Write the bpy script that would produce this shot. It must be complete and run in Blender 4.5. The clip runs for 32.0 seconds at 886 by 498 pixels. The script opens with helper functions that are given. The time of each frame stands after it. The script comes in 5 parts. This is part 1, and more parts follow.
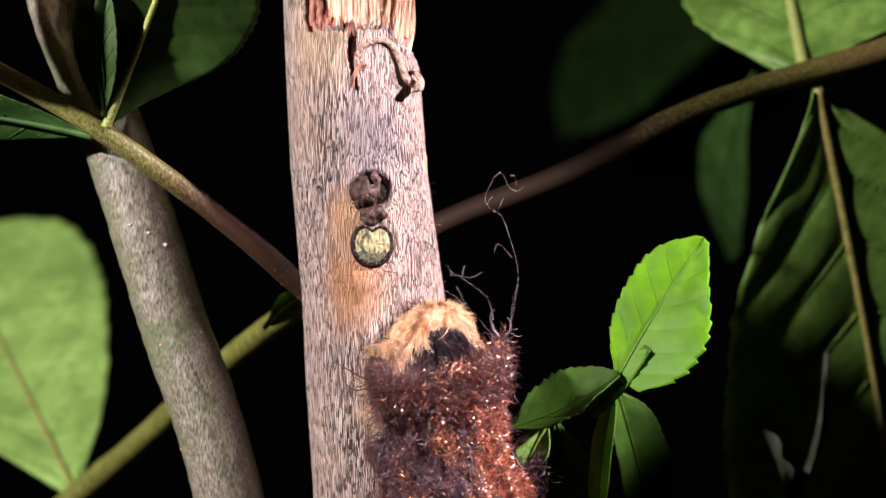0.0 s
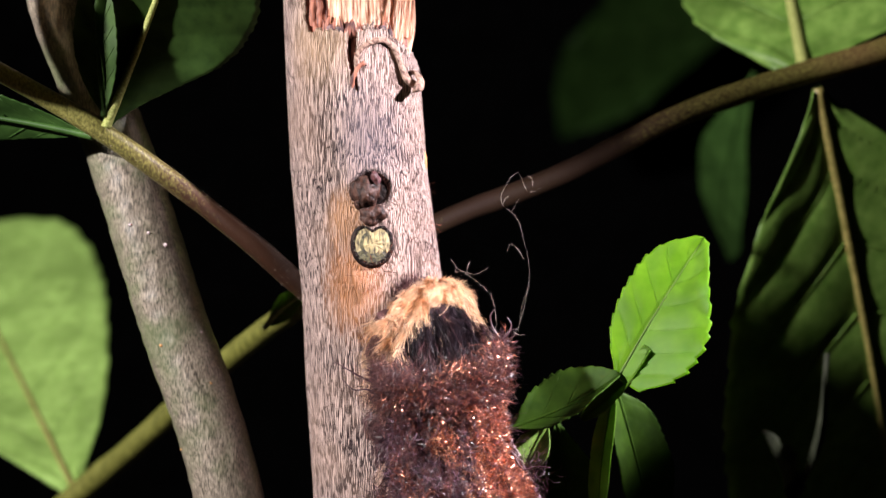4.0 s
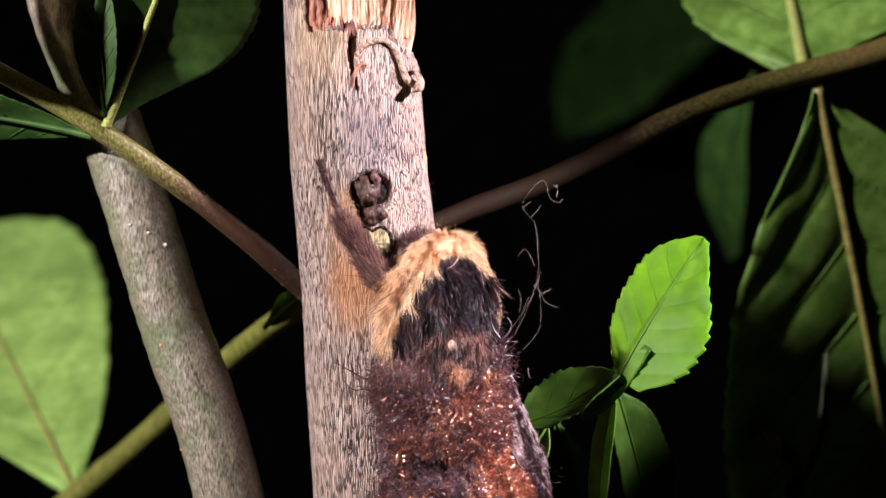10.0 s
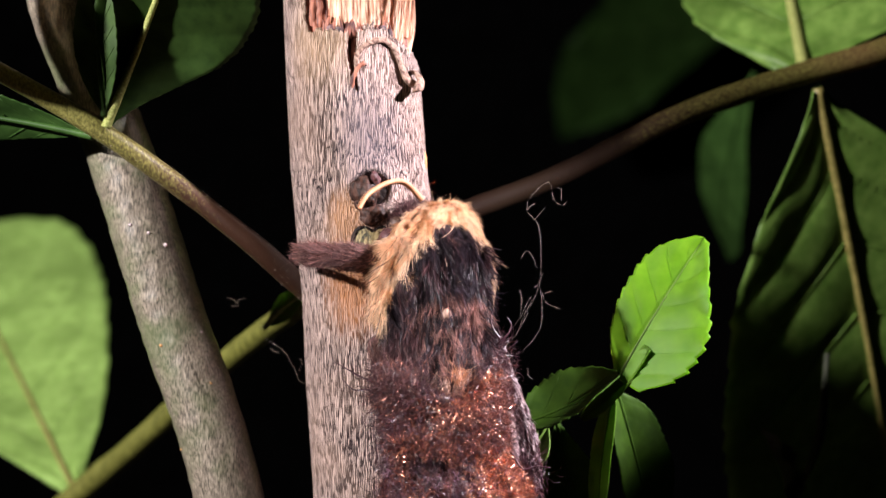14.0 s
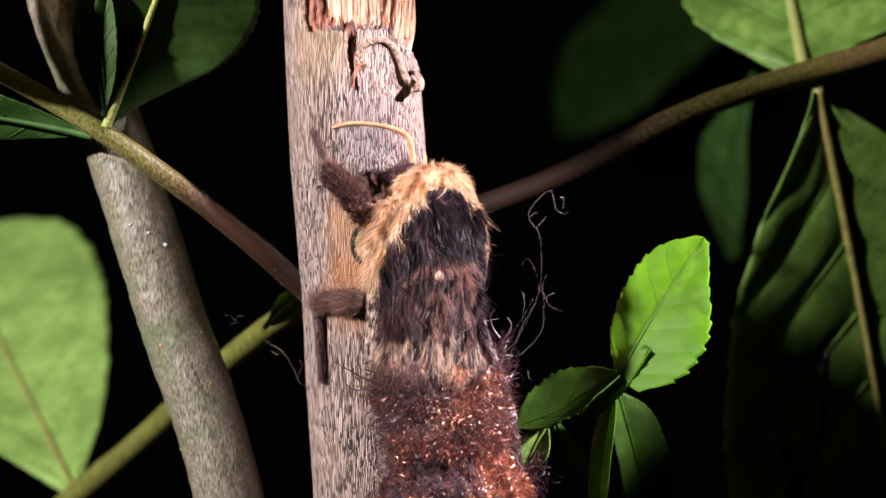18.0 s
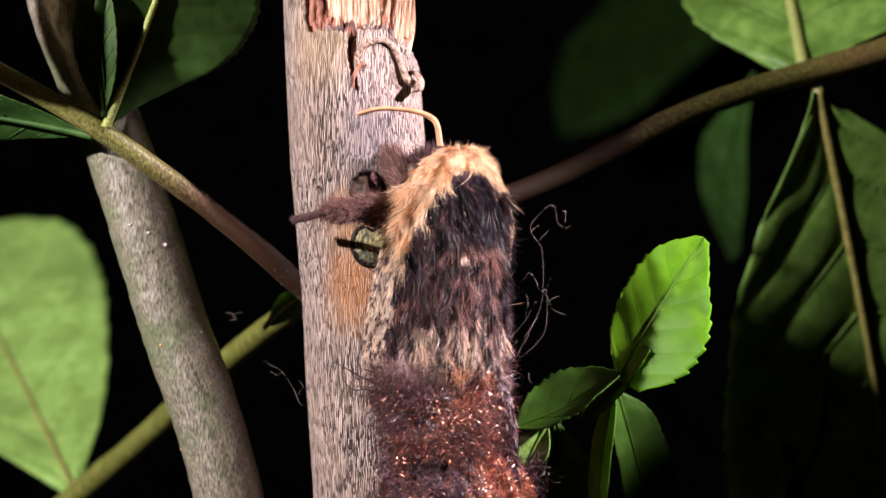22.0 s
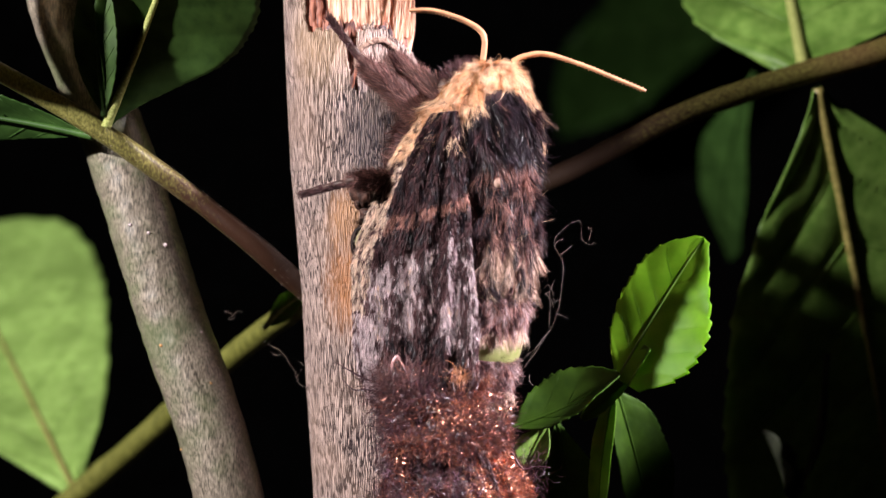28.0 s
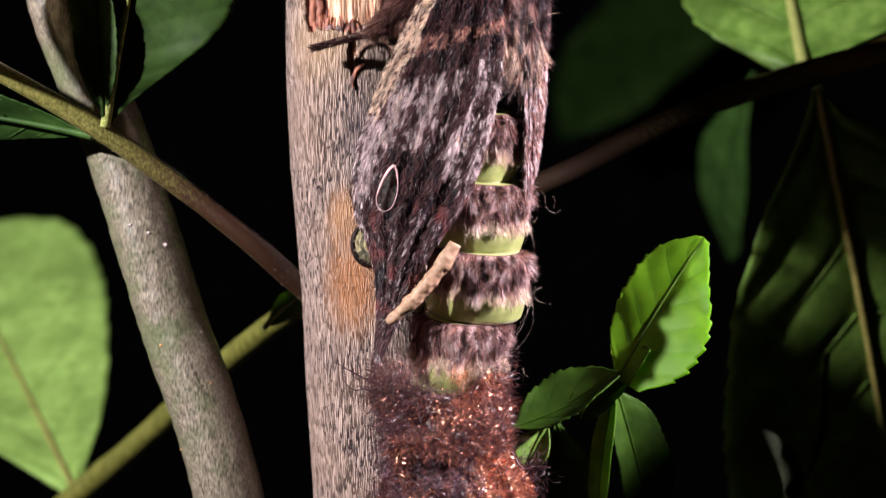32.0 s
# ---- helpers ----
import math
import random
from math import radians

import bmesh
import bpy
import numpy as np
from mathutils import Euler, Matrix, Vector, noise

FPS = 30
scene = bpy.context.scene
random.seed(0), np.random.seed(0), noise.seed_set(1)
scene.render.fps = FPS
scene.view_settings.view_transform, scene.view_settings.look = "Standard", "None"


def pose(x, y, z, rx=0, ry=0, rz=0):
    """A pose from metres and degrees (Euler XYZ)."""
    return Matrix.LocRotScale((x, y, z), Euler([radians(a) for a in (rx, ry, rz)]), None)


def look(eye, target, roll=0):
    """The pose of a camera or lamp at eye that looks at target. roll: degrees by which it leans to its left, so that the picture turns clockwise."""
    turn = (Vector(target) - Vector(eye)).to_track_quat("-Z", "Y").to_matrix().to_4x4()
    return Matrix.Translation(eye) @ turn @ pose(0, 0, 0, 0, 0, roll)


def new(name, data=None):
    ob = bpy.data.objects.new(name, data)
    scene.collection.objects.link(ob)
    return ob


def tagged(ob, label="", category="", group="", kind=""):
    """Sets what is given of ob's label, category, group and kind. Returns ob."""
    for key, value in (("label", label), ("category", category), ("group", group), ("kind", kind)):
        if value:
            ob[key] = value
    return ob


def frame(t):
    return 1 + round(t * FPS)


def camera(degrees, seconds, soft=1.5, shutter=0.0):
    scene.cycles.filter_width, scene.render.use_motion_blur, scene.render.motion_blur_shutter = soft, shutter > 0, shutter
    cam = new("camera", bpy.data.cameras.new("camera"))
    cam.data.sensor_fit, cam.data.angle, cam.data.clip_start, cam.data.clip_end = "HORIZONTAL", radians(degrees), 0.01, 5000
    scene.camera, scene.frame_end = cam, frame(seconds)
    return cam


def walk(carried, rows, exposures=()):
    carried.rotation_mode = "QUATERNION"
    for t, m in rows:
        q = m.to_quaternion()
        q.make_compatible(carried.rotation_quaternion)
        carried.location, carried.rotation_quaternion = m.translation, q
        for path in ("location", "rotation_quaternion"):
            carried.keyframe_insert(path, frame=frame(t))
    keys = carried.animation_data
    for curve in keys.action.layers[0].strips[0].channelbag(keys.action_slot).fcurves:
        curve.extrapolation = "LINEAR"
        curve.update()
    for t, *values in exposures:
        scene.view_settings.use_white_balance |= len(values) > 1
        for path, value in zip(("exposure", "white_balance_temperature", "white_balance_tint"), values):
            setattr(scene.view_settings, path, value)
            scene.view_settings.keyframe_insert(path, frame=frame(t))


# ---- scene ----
# A cut stem with a large moth climbing out of its cocoon, leaves around it, in a dark room.
FOV = 30.0
PX = 7.0e-5                      # metres to one unit of the plan, in the plane y = 0
REACH = 784 * PX / math.tan(radians(FOV / 2))
HIGH = 0.30                      # height of the lens over the floor
cam = camera(FOV, 32.0, soft=1.4)
EYE = Vector((0, -REACH, HIGH))
STAND = look(EYE, (0, 0, HIGH))
walk(cam, [(0.0, STAND), (32.0, STAND)], exposures=[(0.0, 0.0), (32.0, 0.0)])
cam.data.dof.use_dof = True
cam.data.dof.focus_distance = REACH - 0.0045
cam.data.dof.aperture_fstop = 22.0


def P(px, py, d=0.0):
    """A place d metres behind the plane of the stem, on the line through the plan's (px, py)."""
    k = (REACH + d) / REACH * PX
    return np.array(((px - 784) * k, d, HIGH - (py - 441) * k))


# ---- light: two small lamps above, to either side of the lens ----
world = bpy.data.worlds.new("night")
scene.world = world
world.use_nodes = True
world.node_tree.nodes["Background"].inputs[0].default_value = (0.5, 0.6, 0.7, 1)
world.node_tree.nodes["Background"].inputs[1].default_value = 0.003


def lamp(name, place, aim, watts, size, colour):
    data = bpy.data.lights.new(name, "AREA")
    data.shape, data.size, data.energy, data.color = "DISK", size, watts, colour
    ob = new(name, data)
    ob.matrix_world = look(place, aim)
    return ob


AIM = (0, 0, HIGH)
lamp("lamp_one", (-0.25, -0.18, HIGH + 0.125), AIM, 3.0, 0.012, (1.0, 0.945, 0.955))
beam = bpy.data.lights.new("lamp_two", "SPOT")
beam.energy, beam.spot_size, beam.spot_blend, beam.shadow_soft_size, beam.color = 26.0, radians(12.0), 0.35, 0.005, (1.0, 0.90, 0.99)
new("lamp_two", beam).matrix_world = look((0.288, -0.076, HIGH + 0.17), (0.006, 0, HIGH + 0.001))

# ---- numbers ----
rng = np.random.default_rng(7)


def hash3(i, j, k):
    h = (i.astype(np.int64) * 374761393 + j.astype(np.int64) * 668265263 + k.astype(np.int64) * 2147483647) & 0xFFFFFFFF
    h = ((h ^ (h >> 13)) * 1274126177) & 0xFFFFFFFF
    return ((h ^ (h >> 16)) & 0xFFFF) / 65535.0


def grain(x, y, z):
    """Smooth noise, 0 to 1, for arrays."""
    x, y, z = np.broadcast_arrays(np.asarray(x, float), np.asarray(y, float), np.asarray(z, float))
    i, j, k = np.floor(x), np.floor(y), np.floor(z)
    fx, fy, fz = (f * f * (3 - 2 * f) for f in (x - i, y - j, z - k))
    out = 0
    for a in (0, 1):
        for b in (0, 1):
            for c in (0, 1):
                out = out + hash3(i + a, j + b, k + c) * (fx if a else 1 - fx) * (fy if b else 1 - fy) * (fz if c else 1 - fz)
    return out


def spline(points, n):
    """n places along a smooth line through the points (Catmull-Rom)."""
    p = np.array(points, float)
    p = np.vstack([2 * p[0] - p[1], p, 2 * p[-1] - p[-2]])
    out = []
    for s in np.linspace(0, len(points) - 1 - 1e-9, n):
        i, f = int(s), s - int(s)
        a, b, c, d = p[i:i + 4]
        out.append(0.5 * (2 * b + (c - a) * f + (2 * a - 5 * b + 4 * c - d) * f * f + (3 * b - a - 3 * c + d) * f ** 3))
    return np.array(out)


def unit(v):
    v = np.asarray(v, float)
    return v / np.maximum(np.linalg.norm(v, axis=-1, keepdims=True), 1e-12)


# ---- materials ----
def mat(name, dark, light, grains=(900, 900, 900), rough=0.6, bump=0.0, detail=4.0, edges=(0.35, 0.65), metal=0.0, spec=0.5,
        stains_and_shade=(), broad=None, through_light=0.0, random_mix=0.0, sheen=0.0, warp=0.0, coat=0.0, cells=None):
    """dark and light mixed by grain; broad: (colour, scale, amount) of larger blotches; stains: (place, radius, stretch in z, colour, amount)."""
    m = bpy.data.materials.new(name)
    m.use_nodes = True
    nt = m.node_tree
    nodes, links = nt.nodes, nt.links
    bsdf = nodes["Principled BSDF"]
    bsdf.inputs["Roughness"].default_value = rough
    bsdf.inputs["Metallic"].default_value = metal
    bsdf.inputs["Specular IOR Level"].default_value = spec
    bsdf.inputs["Sheen Weight"].default_value = sheen
    bsdf.inputs["Coat Weight"].default_value = coat
    bsdf.inputs["Coat Roughness"].default_value = rough * 0.6
    coord = nodes.new("ShaderNodeTexCoord").outputs["Object"]
    grid = nodes.new("ShaderNodeMapping")
    grid.inputs["Scale"].default_value = grains
    links.new(coord, grid.inputs["Vector"])
    field = grid.outputs[0]
    if warp:
        wob = nodes.new("ShaderNodeTexNoise")
        wob.inputs["Scale"].default_value = 550
        links.new(coord, wob.inputs["Vector"])
        amount = nodes.new("ShaderNodeVectorMath")
        amount.operation = "MULTIPLY_ADD"
        amount.inputs[1].default_value = (warp, warp, 0)
        links.new(wob.outputs["Color"], amount.inputs[0])
        links.new(field, amount.inputs[2])
        field = amount.outputs[0]
    fine = nodes.new("ShaderNodeTexNoise")
    fine.inputs["Scale"].default_value, fine.inputs["Detail"].default_value = 1.8 if cells else 1.0, detail
    links.new(field, fine.inputs["Vector"])
    tone = fine.outputs[0]
    if cells:
        net = nodes.new("ShaderNodeTexVoronoi")
        net.feature = "DISTANCE_TO_EDGE"
        net.inputs["Scale"].default_value = cells
        links.new(field, net.inputs["Vector"])
        crack = nodes.new("ShaderNodeMapRange")
        crack.inputs[1].default_value, crack.inputs[2].default_value = 0.0, 0.22
        links.new(net.outputs["Distance"], crack.inputs[0])
        blend = nodes.new("ShaderNodeMath")
        blend.operation = "MULTIPLY_ADD"
        blend.inputs[1].default_value = 0.32
        links.new(crack.outputs[0], blend.inputs[0])
        half = nodes.new("ShaderNodeMath")
        half.operation = "MULTIPLY"
        half.inputs[1].default_value = 0.68
        links.new(fine.outputs[0], half.inputs[0])
        links.new(half.outputs[0], blend.inputs[2])
        tone = blend.outputs[0]
    ramp = nodes.new("ShaderNodeValToRGB")
    ramp.color_ramp.elements[0].position, ramp.color_ramp.elements[1].position = edges
    ramp.color_ramp.elements[0].color, ramp.color_ramp.elements[1].color = (*dark, 1), (*light, 1)
    links.new(tone, ramp.inputs[0])
    colour = ramp.outputs[0]

    def mixed(a, b, factor, amount):
        scaled = nodes.new("ShaderNodeMath")
        scaled.operation = "MULTIPLY"
        scaled.inputs[1].default_value = amount
        links.new(factor, scaled.inputs[0])
        mix = nodes.new("ShaderNodeMix")
        mix.data_type = "RGBA"
        links.new(scaled.outputs[0], mix.inputs[0])
        links.new(a, mix.inputs[6])
        mix.inputs[7].default_value = (*b, 1)
        return mix.outputs[2]

    if broad:
        blot = nodes.new("ShaderNodeTexNoise")
        blot.inputs["Scale"].default_value, blot.inputs["Detail"].default_value = broad[1], 3
        links.new(coord, blot.inputs["Vector"])
        steep = nodes.new("ShaderNodeMapRange")
        steep.inputs[1].default_value, steep.inputs[2].default_value = 0.42, 0.66
        links.new(blot.outputs[0], steep.inputs[0])
        colour = mixed(colour, broad[0], steep.outputs[0], broad[2])
    for place, radius, stretch, tint, amount in stains_and_shade:
        off = nodes.new("ShaderNodeVectorMath")
        off.operation = "SUBTRACT"
        links.new(coord, off.inputs[0])
        off.inputs[1].default_value = tuple(place)
        flat = nodes.new("ShaderNodeVectorMath")
        flat.operation = "MULTIPLY"
        flat.inputs[1].default_value = (1 / radius, 1 / radius, 1 / (radius * stretch))
        links.new(off.outputs[0], flat.inputs[0])
        far = nodes.new("ShaderNodeVectorMath")
        far.operation = "LENGTH"
        links.new(flat.outputs[0], far.inputs[0])
        ragged = nodes.new("ShaderNodeMath")
        ragged.operation = "MULTIPLY_ADD"
        ragged.inputs[1].default_value = 1.1
        links.new(fine.outputs[0], ragged.inputs[0])
        links.new(far.outputs["Value"], ragged.inputs[2])
        near = nodes.new("ShaderNodeMapRange")
        near.inputs[1].default_value, near.inputs[2].default_value = 1.75, 0.95
        links.new(ragged.outputs[0], near.inputs[0])
        colour = mixed(colour, tint, near.outputs[0], amount)
    if random_mix:
        geo = nodes.new("ShaderNodeNewGeometry")
        hue = nodes.new("ShaderNodeHueSaturation")
        span = nodes.new("ShaderNodeMapRange")
        span.inputs[3].default_value, span.inputs[4].default_value = 1 - random_mix, 1 + random_mix
        links.new(geo.outputs["Random Per Island"], span.inputs[0])
        links.new(span.outputs[0], hue.inputs["Value"])
        links.new(colour, hue.inputs["Color"])
        colour = hue.outputs[0]
    links.new(colour, bsdf.inputs["Base Color"])
    if bump:
        lift = nodes.new("ShaderNodeBump")
        lift.inputs["Distance"].default_value = bump
        lift.inputs["Strength"].default_value = 1.0
        links.new(tone, lift.inputs["Height"])
        links.new(lift.outputs[0], bsdf.inputs["Normal"])
    if through_light:
        thin = nodes.new("ShaderNodeBsdfTranslucent")
        bright = nodes.new("ShaderNodeHueSaturation")
        bright.inputs["Value"].default_value = 1.6
        links.new(colour, bright.inputs["Color"])
        links.new(bright.outputs[0], thin.inputs["Color"])
        both = nodes.new("ShaderNodeMixShader")
        both.inputs[0].default_value = through_light
        links.new(bsdf.outputs[0], both.inputs[1])
        links.new(thin.outputs[0], both.inputs[2])
        links.new(both.outputs[0], nodes["Material Output"].inputs["Surface"])
    return m


M_ROOM = mat("black cloth", (0.0015, 0.0015, 0.0015), (0.003, 0.003, 0.003), (60, 60, 60), 0.95, spec=0.05)
M_SOIL = mat("dark floor", (0.01, 0.008, 0.006), (0.03, 0.024, 0.018), (90, 90, 90), 0.95, 0.002, spec=0.1)
M_BARK = mat("weathered bark", (0.022, 0.012, 0.014), (0.60, 0.44, 0.385), (4700, 4700, 230), 0.75, 0.00070, 5.0, (0.42, 0.58), spec=0.25,
             broad=((0.46, 0.30, 0.22), 130, 0.3), warp=1.6, cells=1.0,
             stains_and_shade=((P(660, 240), 0.0046, 1.6, (0.075, 0.062, 0.075), 0.62), (P(625, 505), 0.0040, 1.6, (0.50, 0.21, 0.085), 0.75),
                     (P(612, 385), 0.0028, 1.4, (0.55, 0.28, 0.14), 0.7), (P(560, 60), 0.006, 1.2, (0.55, 0.36, 0.22), 0.5)))
M_WOOD = mat("torn pale wood", (0.30, 0.09, 0.04), (0.90, 0.62, 0.44), (2900, 2900, 230), 0.65, 0.0003, 4.0, (0.36, 0.58), spec=0.3, warp=0.4,
             broad=((0.66, 0.35, 0.22), 170, 0.6))
M_REDWOOD = mat("dark red inner bark", (0.06, 0.016, 0.014), (0.42, 0.15, 0.09), (2400, 2400, 300), 0.6, 0.0001, 3.0)
M_CURL = mat("peeled bark", (0.08, 0.04, 0.03), (0.38, 0.25, 0.19), (2600, 2600, 2600), 0.7, 0.0002, 4.0, (0.35, 0.62), spec=0.25)
M_SLAB = mat("purple brown inner bark", (0.02, 0.008, 0.010), (0.12, 0.045, 0.045), (2400, 2400, 900), 0.5, 0.0002, 4.0)
M_STEM = mat("smooth grey green bark", (0.026, 0.021, 0.014), (0.36, 0.30, 0.23), (6400, 6400, 1100), 0.36, 0.000012, 8.0, (0.36, 0.66), spec=1.0, coat=0.8,
             broad=((0.08, 0.12, 0.04), 170, 0.55), warp=1.0)
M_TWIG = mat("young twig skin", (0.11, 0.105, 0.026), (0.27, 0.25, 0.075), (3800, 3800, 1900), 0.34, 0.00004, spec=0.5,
             stains_and_shade=((P(450, 440, 0.006), 0.022, 1.2, (0.032, 0.011, 0.008), 0.97),))
M_TWIG_GREEN = mat("green twig skin", (0.07, 0.07, 0.011), (0.14, 0.14, 0.028), (1500, 1500, 400), 0.5, 0.00003)
# The dark spot on its red brown end also paints in the stem's shade.
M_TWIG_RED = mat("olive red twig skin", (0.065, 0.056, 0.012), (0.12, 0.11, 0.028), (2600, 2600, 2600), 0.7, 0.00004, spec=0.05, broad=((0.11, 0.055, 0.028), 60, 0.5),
                  stains_and_shade=((P(910, 345, 0.025), 0.046, 1.6, (0.010, 0.0045, 0.003), 0.97),))


def leaf_mat(name, dark, light, glow, rough=0.42, veins=0.5):
    return mat(name, dark, light, (420, 420, 420), rough, 0.00005, 5.0, (0.3, 0.7), through_light=glow, spec=0.15, broad=(tuple(c * veins for c in dark), 110, 0.6))


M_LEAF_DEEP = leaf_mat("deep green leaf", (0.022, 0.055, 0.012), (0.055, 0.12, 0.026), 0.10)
M_RIB_DEEP = mat("deep leaf rib", (0.05, 0.07, 0.02), (0.09, 0.11, 0.035), (900, 900, 900), 0.5)
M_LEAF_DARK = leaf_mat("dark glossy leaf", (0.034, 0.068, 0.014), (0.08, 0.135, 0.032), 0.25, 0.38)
# Skin of the added shading leaf; lets some of the light pass.
M_LEAF_THIN = leaf_mat("thin pale leaf", (0.42, 0.36, 0.26), (0.55, 0.47, 0.36), 0.85)
M_SPRIG = mat("dull green sprig skin", (0.04, 0.06, 0.015), (0.07, 0.10, 0.025), (1500, 1500, 400), 0.5)
M_LEAF_TURN = leaf_mat("thin deep green leaf", (0.018, 0.040, 0.008), (0.042, 0.085, 0.017), 0.25, 0.5)
M_LEAF_PALE = leaf_mat("pale leaf underside", (0.22, 0.35, 0.08), (0.36, 0.53, 0.15), 0.35, 0.55, 0.8)
M_LEAF_MID = leaf_mat("mid green leaf", (0.10, 0.19, 0.03), (0.20, 0.32, 0.065), 0.35)
M_LEAF_FOLD = leaf_mat("folded green leaf", (0.028, 0.070, 0.005), (0.056, 0.125, 0.010), 0.35, 0.6)
M_LEAF_TIP = leaf_mat("curled leaf tip", (0.075, 0.18, 0.010), (0.14, 0.28, 0.022), 0.35, 0.55)
M_LEAF_YOUNG = leaf_mat("young bright leaf", (0.125, 0.30, 0.010), (0.20, 0.41, 0.02), 0.5, 0.45, 0.85)
M_RIB = mat("pale leaf rib", (0.20, 0.23, 0.055), (0.42, 0.44, 0.15), (3500, 3500, 3500), 0.7, through_light=0.2, spec=0.2)
M_RIB_BROWN = mat("brownish leaf rib", (0.14, 0.12, 0.03), (0.24, 0.20, 0.06), (900, 900, 900), 0.5)
M_LEAF_GREY = leaf_mat("withered grey green leaf", (0.020, 0.024, 0.014), (0.055, 0.060, 0.038), 0.15, 0.6, 0.8)
M_LEAF_LARGE = leaf_mat("large ribbed leaf", (0.095, 0.19, 0.03), (0.20, 0.33, 0.07), 0.2, 0.42)
M_RIB_DARK = mat("dull leaf rib", (0.14, 0.15, 0.045), (0.25, 0.25, 0.09), (900, 900, 900), 0.5)


def fur_mat(name, colour, spread=0.45, rough=0.45, spec=0.5, glow=0.0, metal=0.0):
    c = Vector(colour)
    return mat(name, tuple(c * 0.75), tuple(c * 1.2), (700, 700, 700), rough, random_mix=spread, spec=spec, through_light=glow, metal=metal)


M_CREAM = fur_mat("cream fur", (0.74, 0.51, 0.34), 0.25, 0.7, 0.3, 0.2)
M_BLACK = fur_mat("blue black fur", (0.017, 0.011, 0.015), 0.6, 0.35, 0.22)
M_GLOSS = fur_mat("glossy black guard hair", (0.03, 0.022, 0.032), 0.5, 0.5, 0.4)
M_ORANGE = fur_mat("orange brown fur", (0.50, 0.25, 0.115), 0.35, 0.6, 0.3, 0.1)
M_BROWN = fur_mat("dark brown fur", (0.07, 0.031, 0.033), 0.6, 0.45, 0.18)
M_ROSE = fur_mat("rosy brown fur", (0.33, 0.165, 0.135), 0.5, 0.55, 0.15, 0.15)
M_GREY = fur_mat("pale grey scales", (0.52, 0.41, 0.42), 0.35, 0.6, 0.4, 0.1)
M_EDGE = fur_mat("pale speckled wing edge", (0.66, 0.50, 0.40), 0.25, 0.6, 0.3, 0.1)
M_LEG = fur_mat("red brown leg fur", (0.115, 0.055, 0.048), 0.6, 0.5, 0.2)
M_RED = fur_mat("dull red scales", (0.13, 0.03, 0.03), 0.4, 0.6)
M_PINK = fur_mat("pink white scales", (0.62, 0.36, 0.37), 0.2, 0.6)
M_PALE = fur_mat("pale tuft", (0.50, 0.33, 0.25), 0.3, 0.6)
M_TAN = mat("tan rolled wing skin", (0.24, 0.13, 0.075), (0.46, 0.29, 0.19), (1500, 1500, 1500), 0.6, 0.00008, broad=((0.22, 0.12, 0.07), 300, 0.6))
M_GREEN = mat("yellow green skin", (0.27, 0.30, 0.10), (0.39, 0.41, 0.16), (500, 500, 500), 0.28, through_light=0.25, spec=0.6)
M_WHITE = mat("white skin rim", (0.6, 0.58, 0.42), (0.75, 0.72, 0.55), (500, 500, 500), 0.25)
M_BUD = mat("dark bud scale", (0.010, 0.005, 0.004), (0.07, 0.03, 0.02), (1900, 1900, 1200), 0.5, 0.0004, spec=0.25)
M_CHITIN = mat("dark brown shell", (0.03, 0.014, 0.01), (0.09, 0.045, 0.03), (900, 900, 900), 0.6, 0.00004)
M_ANTENNA = fur_mat("tan antenna", (0.40, 0.19, 0.095), 0.25, 0.6)
M_COCOON = mat("matted silk", (0.014, 0.005, 0.006), (0.15, 0.045, 0.033), (1900, 1900, 1300), 0.5, 0.0005, spec=0.25, broad=((0.012, 0.006, 0.012), 260, 0.7))
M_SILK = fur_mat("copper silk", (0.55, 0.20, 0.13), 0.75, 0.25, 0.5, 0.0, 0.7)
M_SILK_GLINT = fur_mat("copper silk in glint colour", (0.95, 0.45, 0.27), 0.5, 0.22, 0.6, 0.0, 0.7)
M_TUFT = fur_mat("orange silk", (0.40, 0.16, 0.075), 0.5, 0.4, 0.4)
M_SILK_LILAC_GLINT = fur_mat("lilac silk", (0.20, 0.115, 0.165), 0.7, 0.25, 0.7)
M_SILK_DARK = fur_mat("dark silk", (0.05, 0.020, 0.027), 0.8, 0.35, 0.45)
M_THREAD = fur_mat("loose silk thread", (0.42, 0.35, 0.30), 0.6, 0.3, 0.9)
M_HOLE = mat("dark scar wood", (0.003, 0.002, 0.002), (0.022, 0.010, 0.007), (1800, 1800, 1800), 0.55, spec=0.15, bump=0.0002)
M_SCAR = mat("olive leaf scar", (0.05, 0.04, 0.02), (0.42, 0.34, 0.16), (3800, 3800, 900), 0.6, 0.0001)
M_SCAR_EDGE = mat("black green scar", (0.012, 0.012, 0.008), (0.10, 0.09, 0.04), (3000, 3000, 3000), 0.6, 0.0001)
M_RESIN = mat("clear sap bead", (0.6, 0.55, 0.5), (0.8, 0.75, 0.7), (900, 900, 900), 0.05, spec=1.0, coat=1.0)
M_LICHEN = mat("orange crust", (0.35, 0.16, 0.05), (0.55, 0.30, 0.12), (2500, 2500, 2500), 0.8, 0.0001)


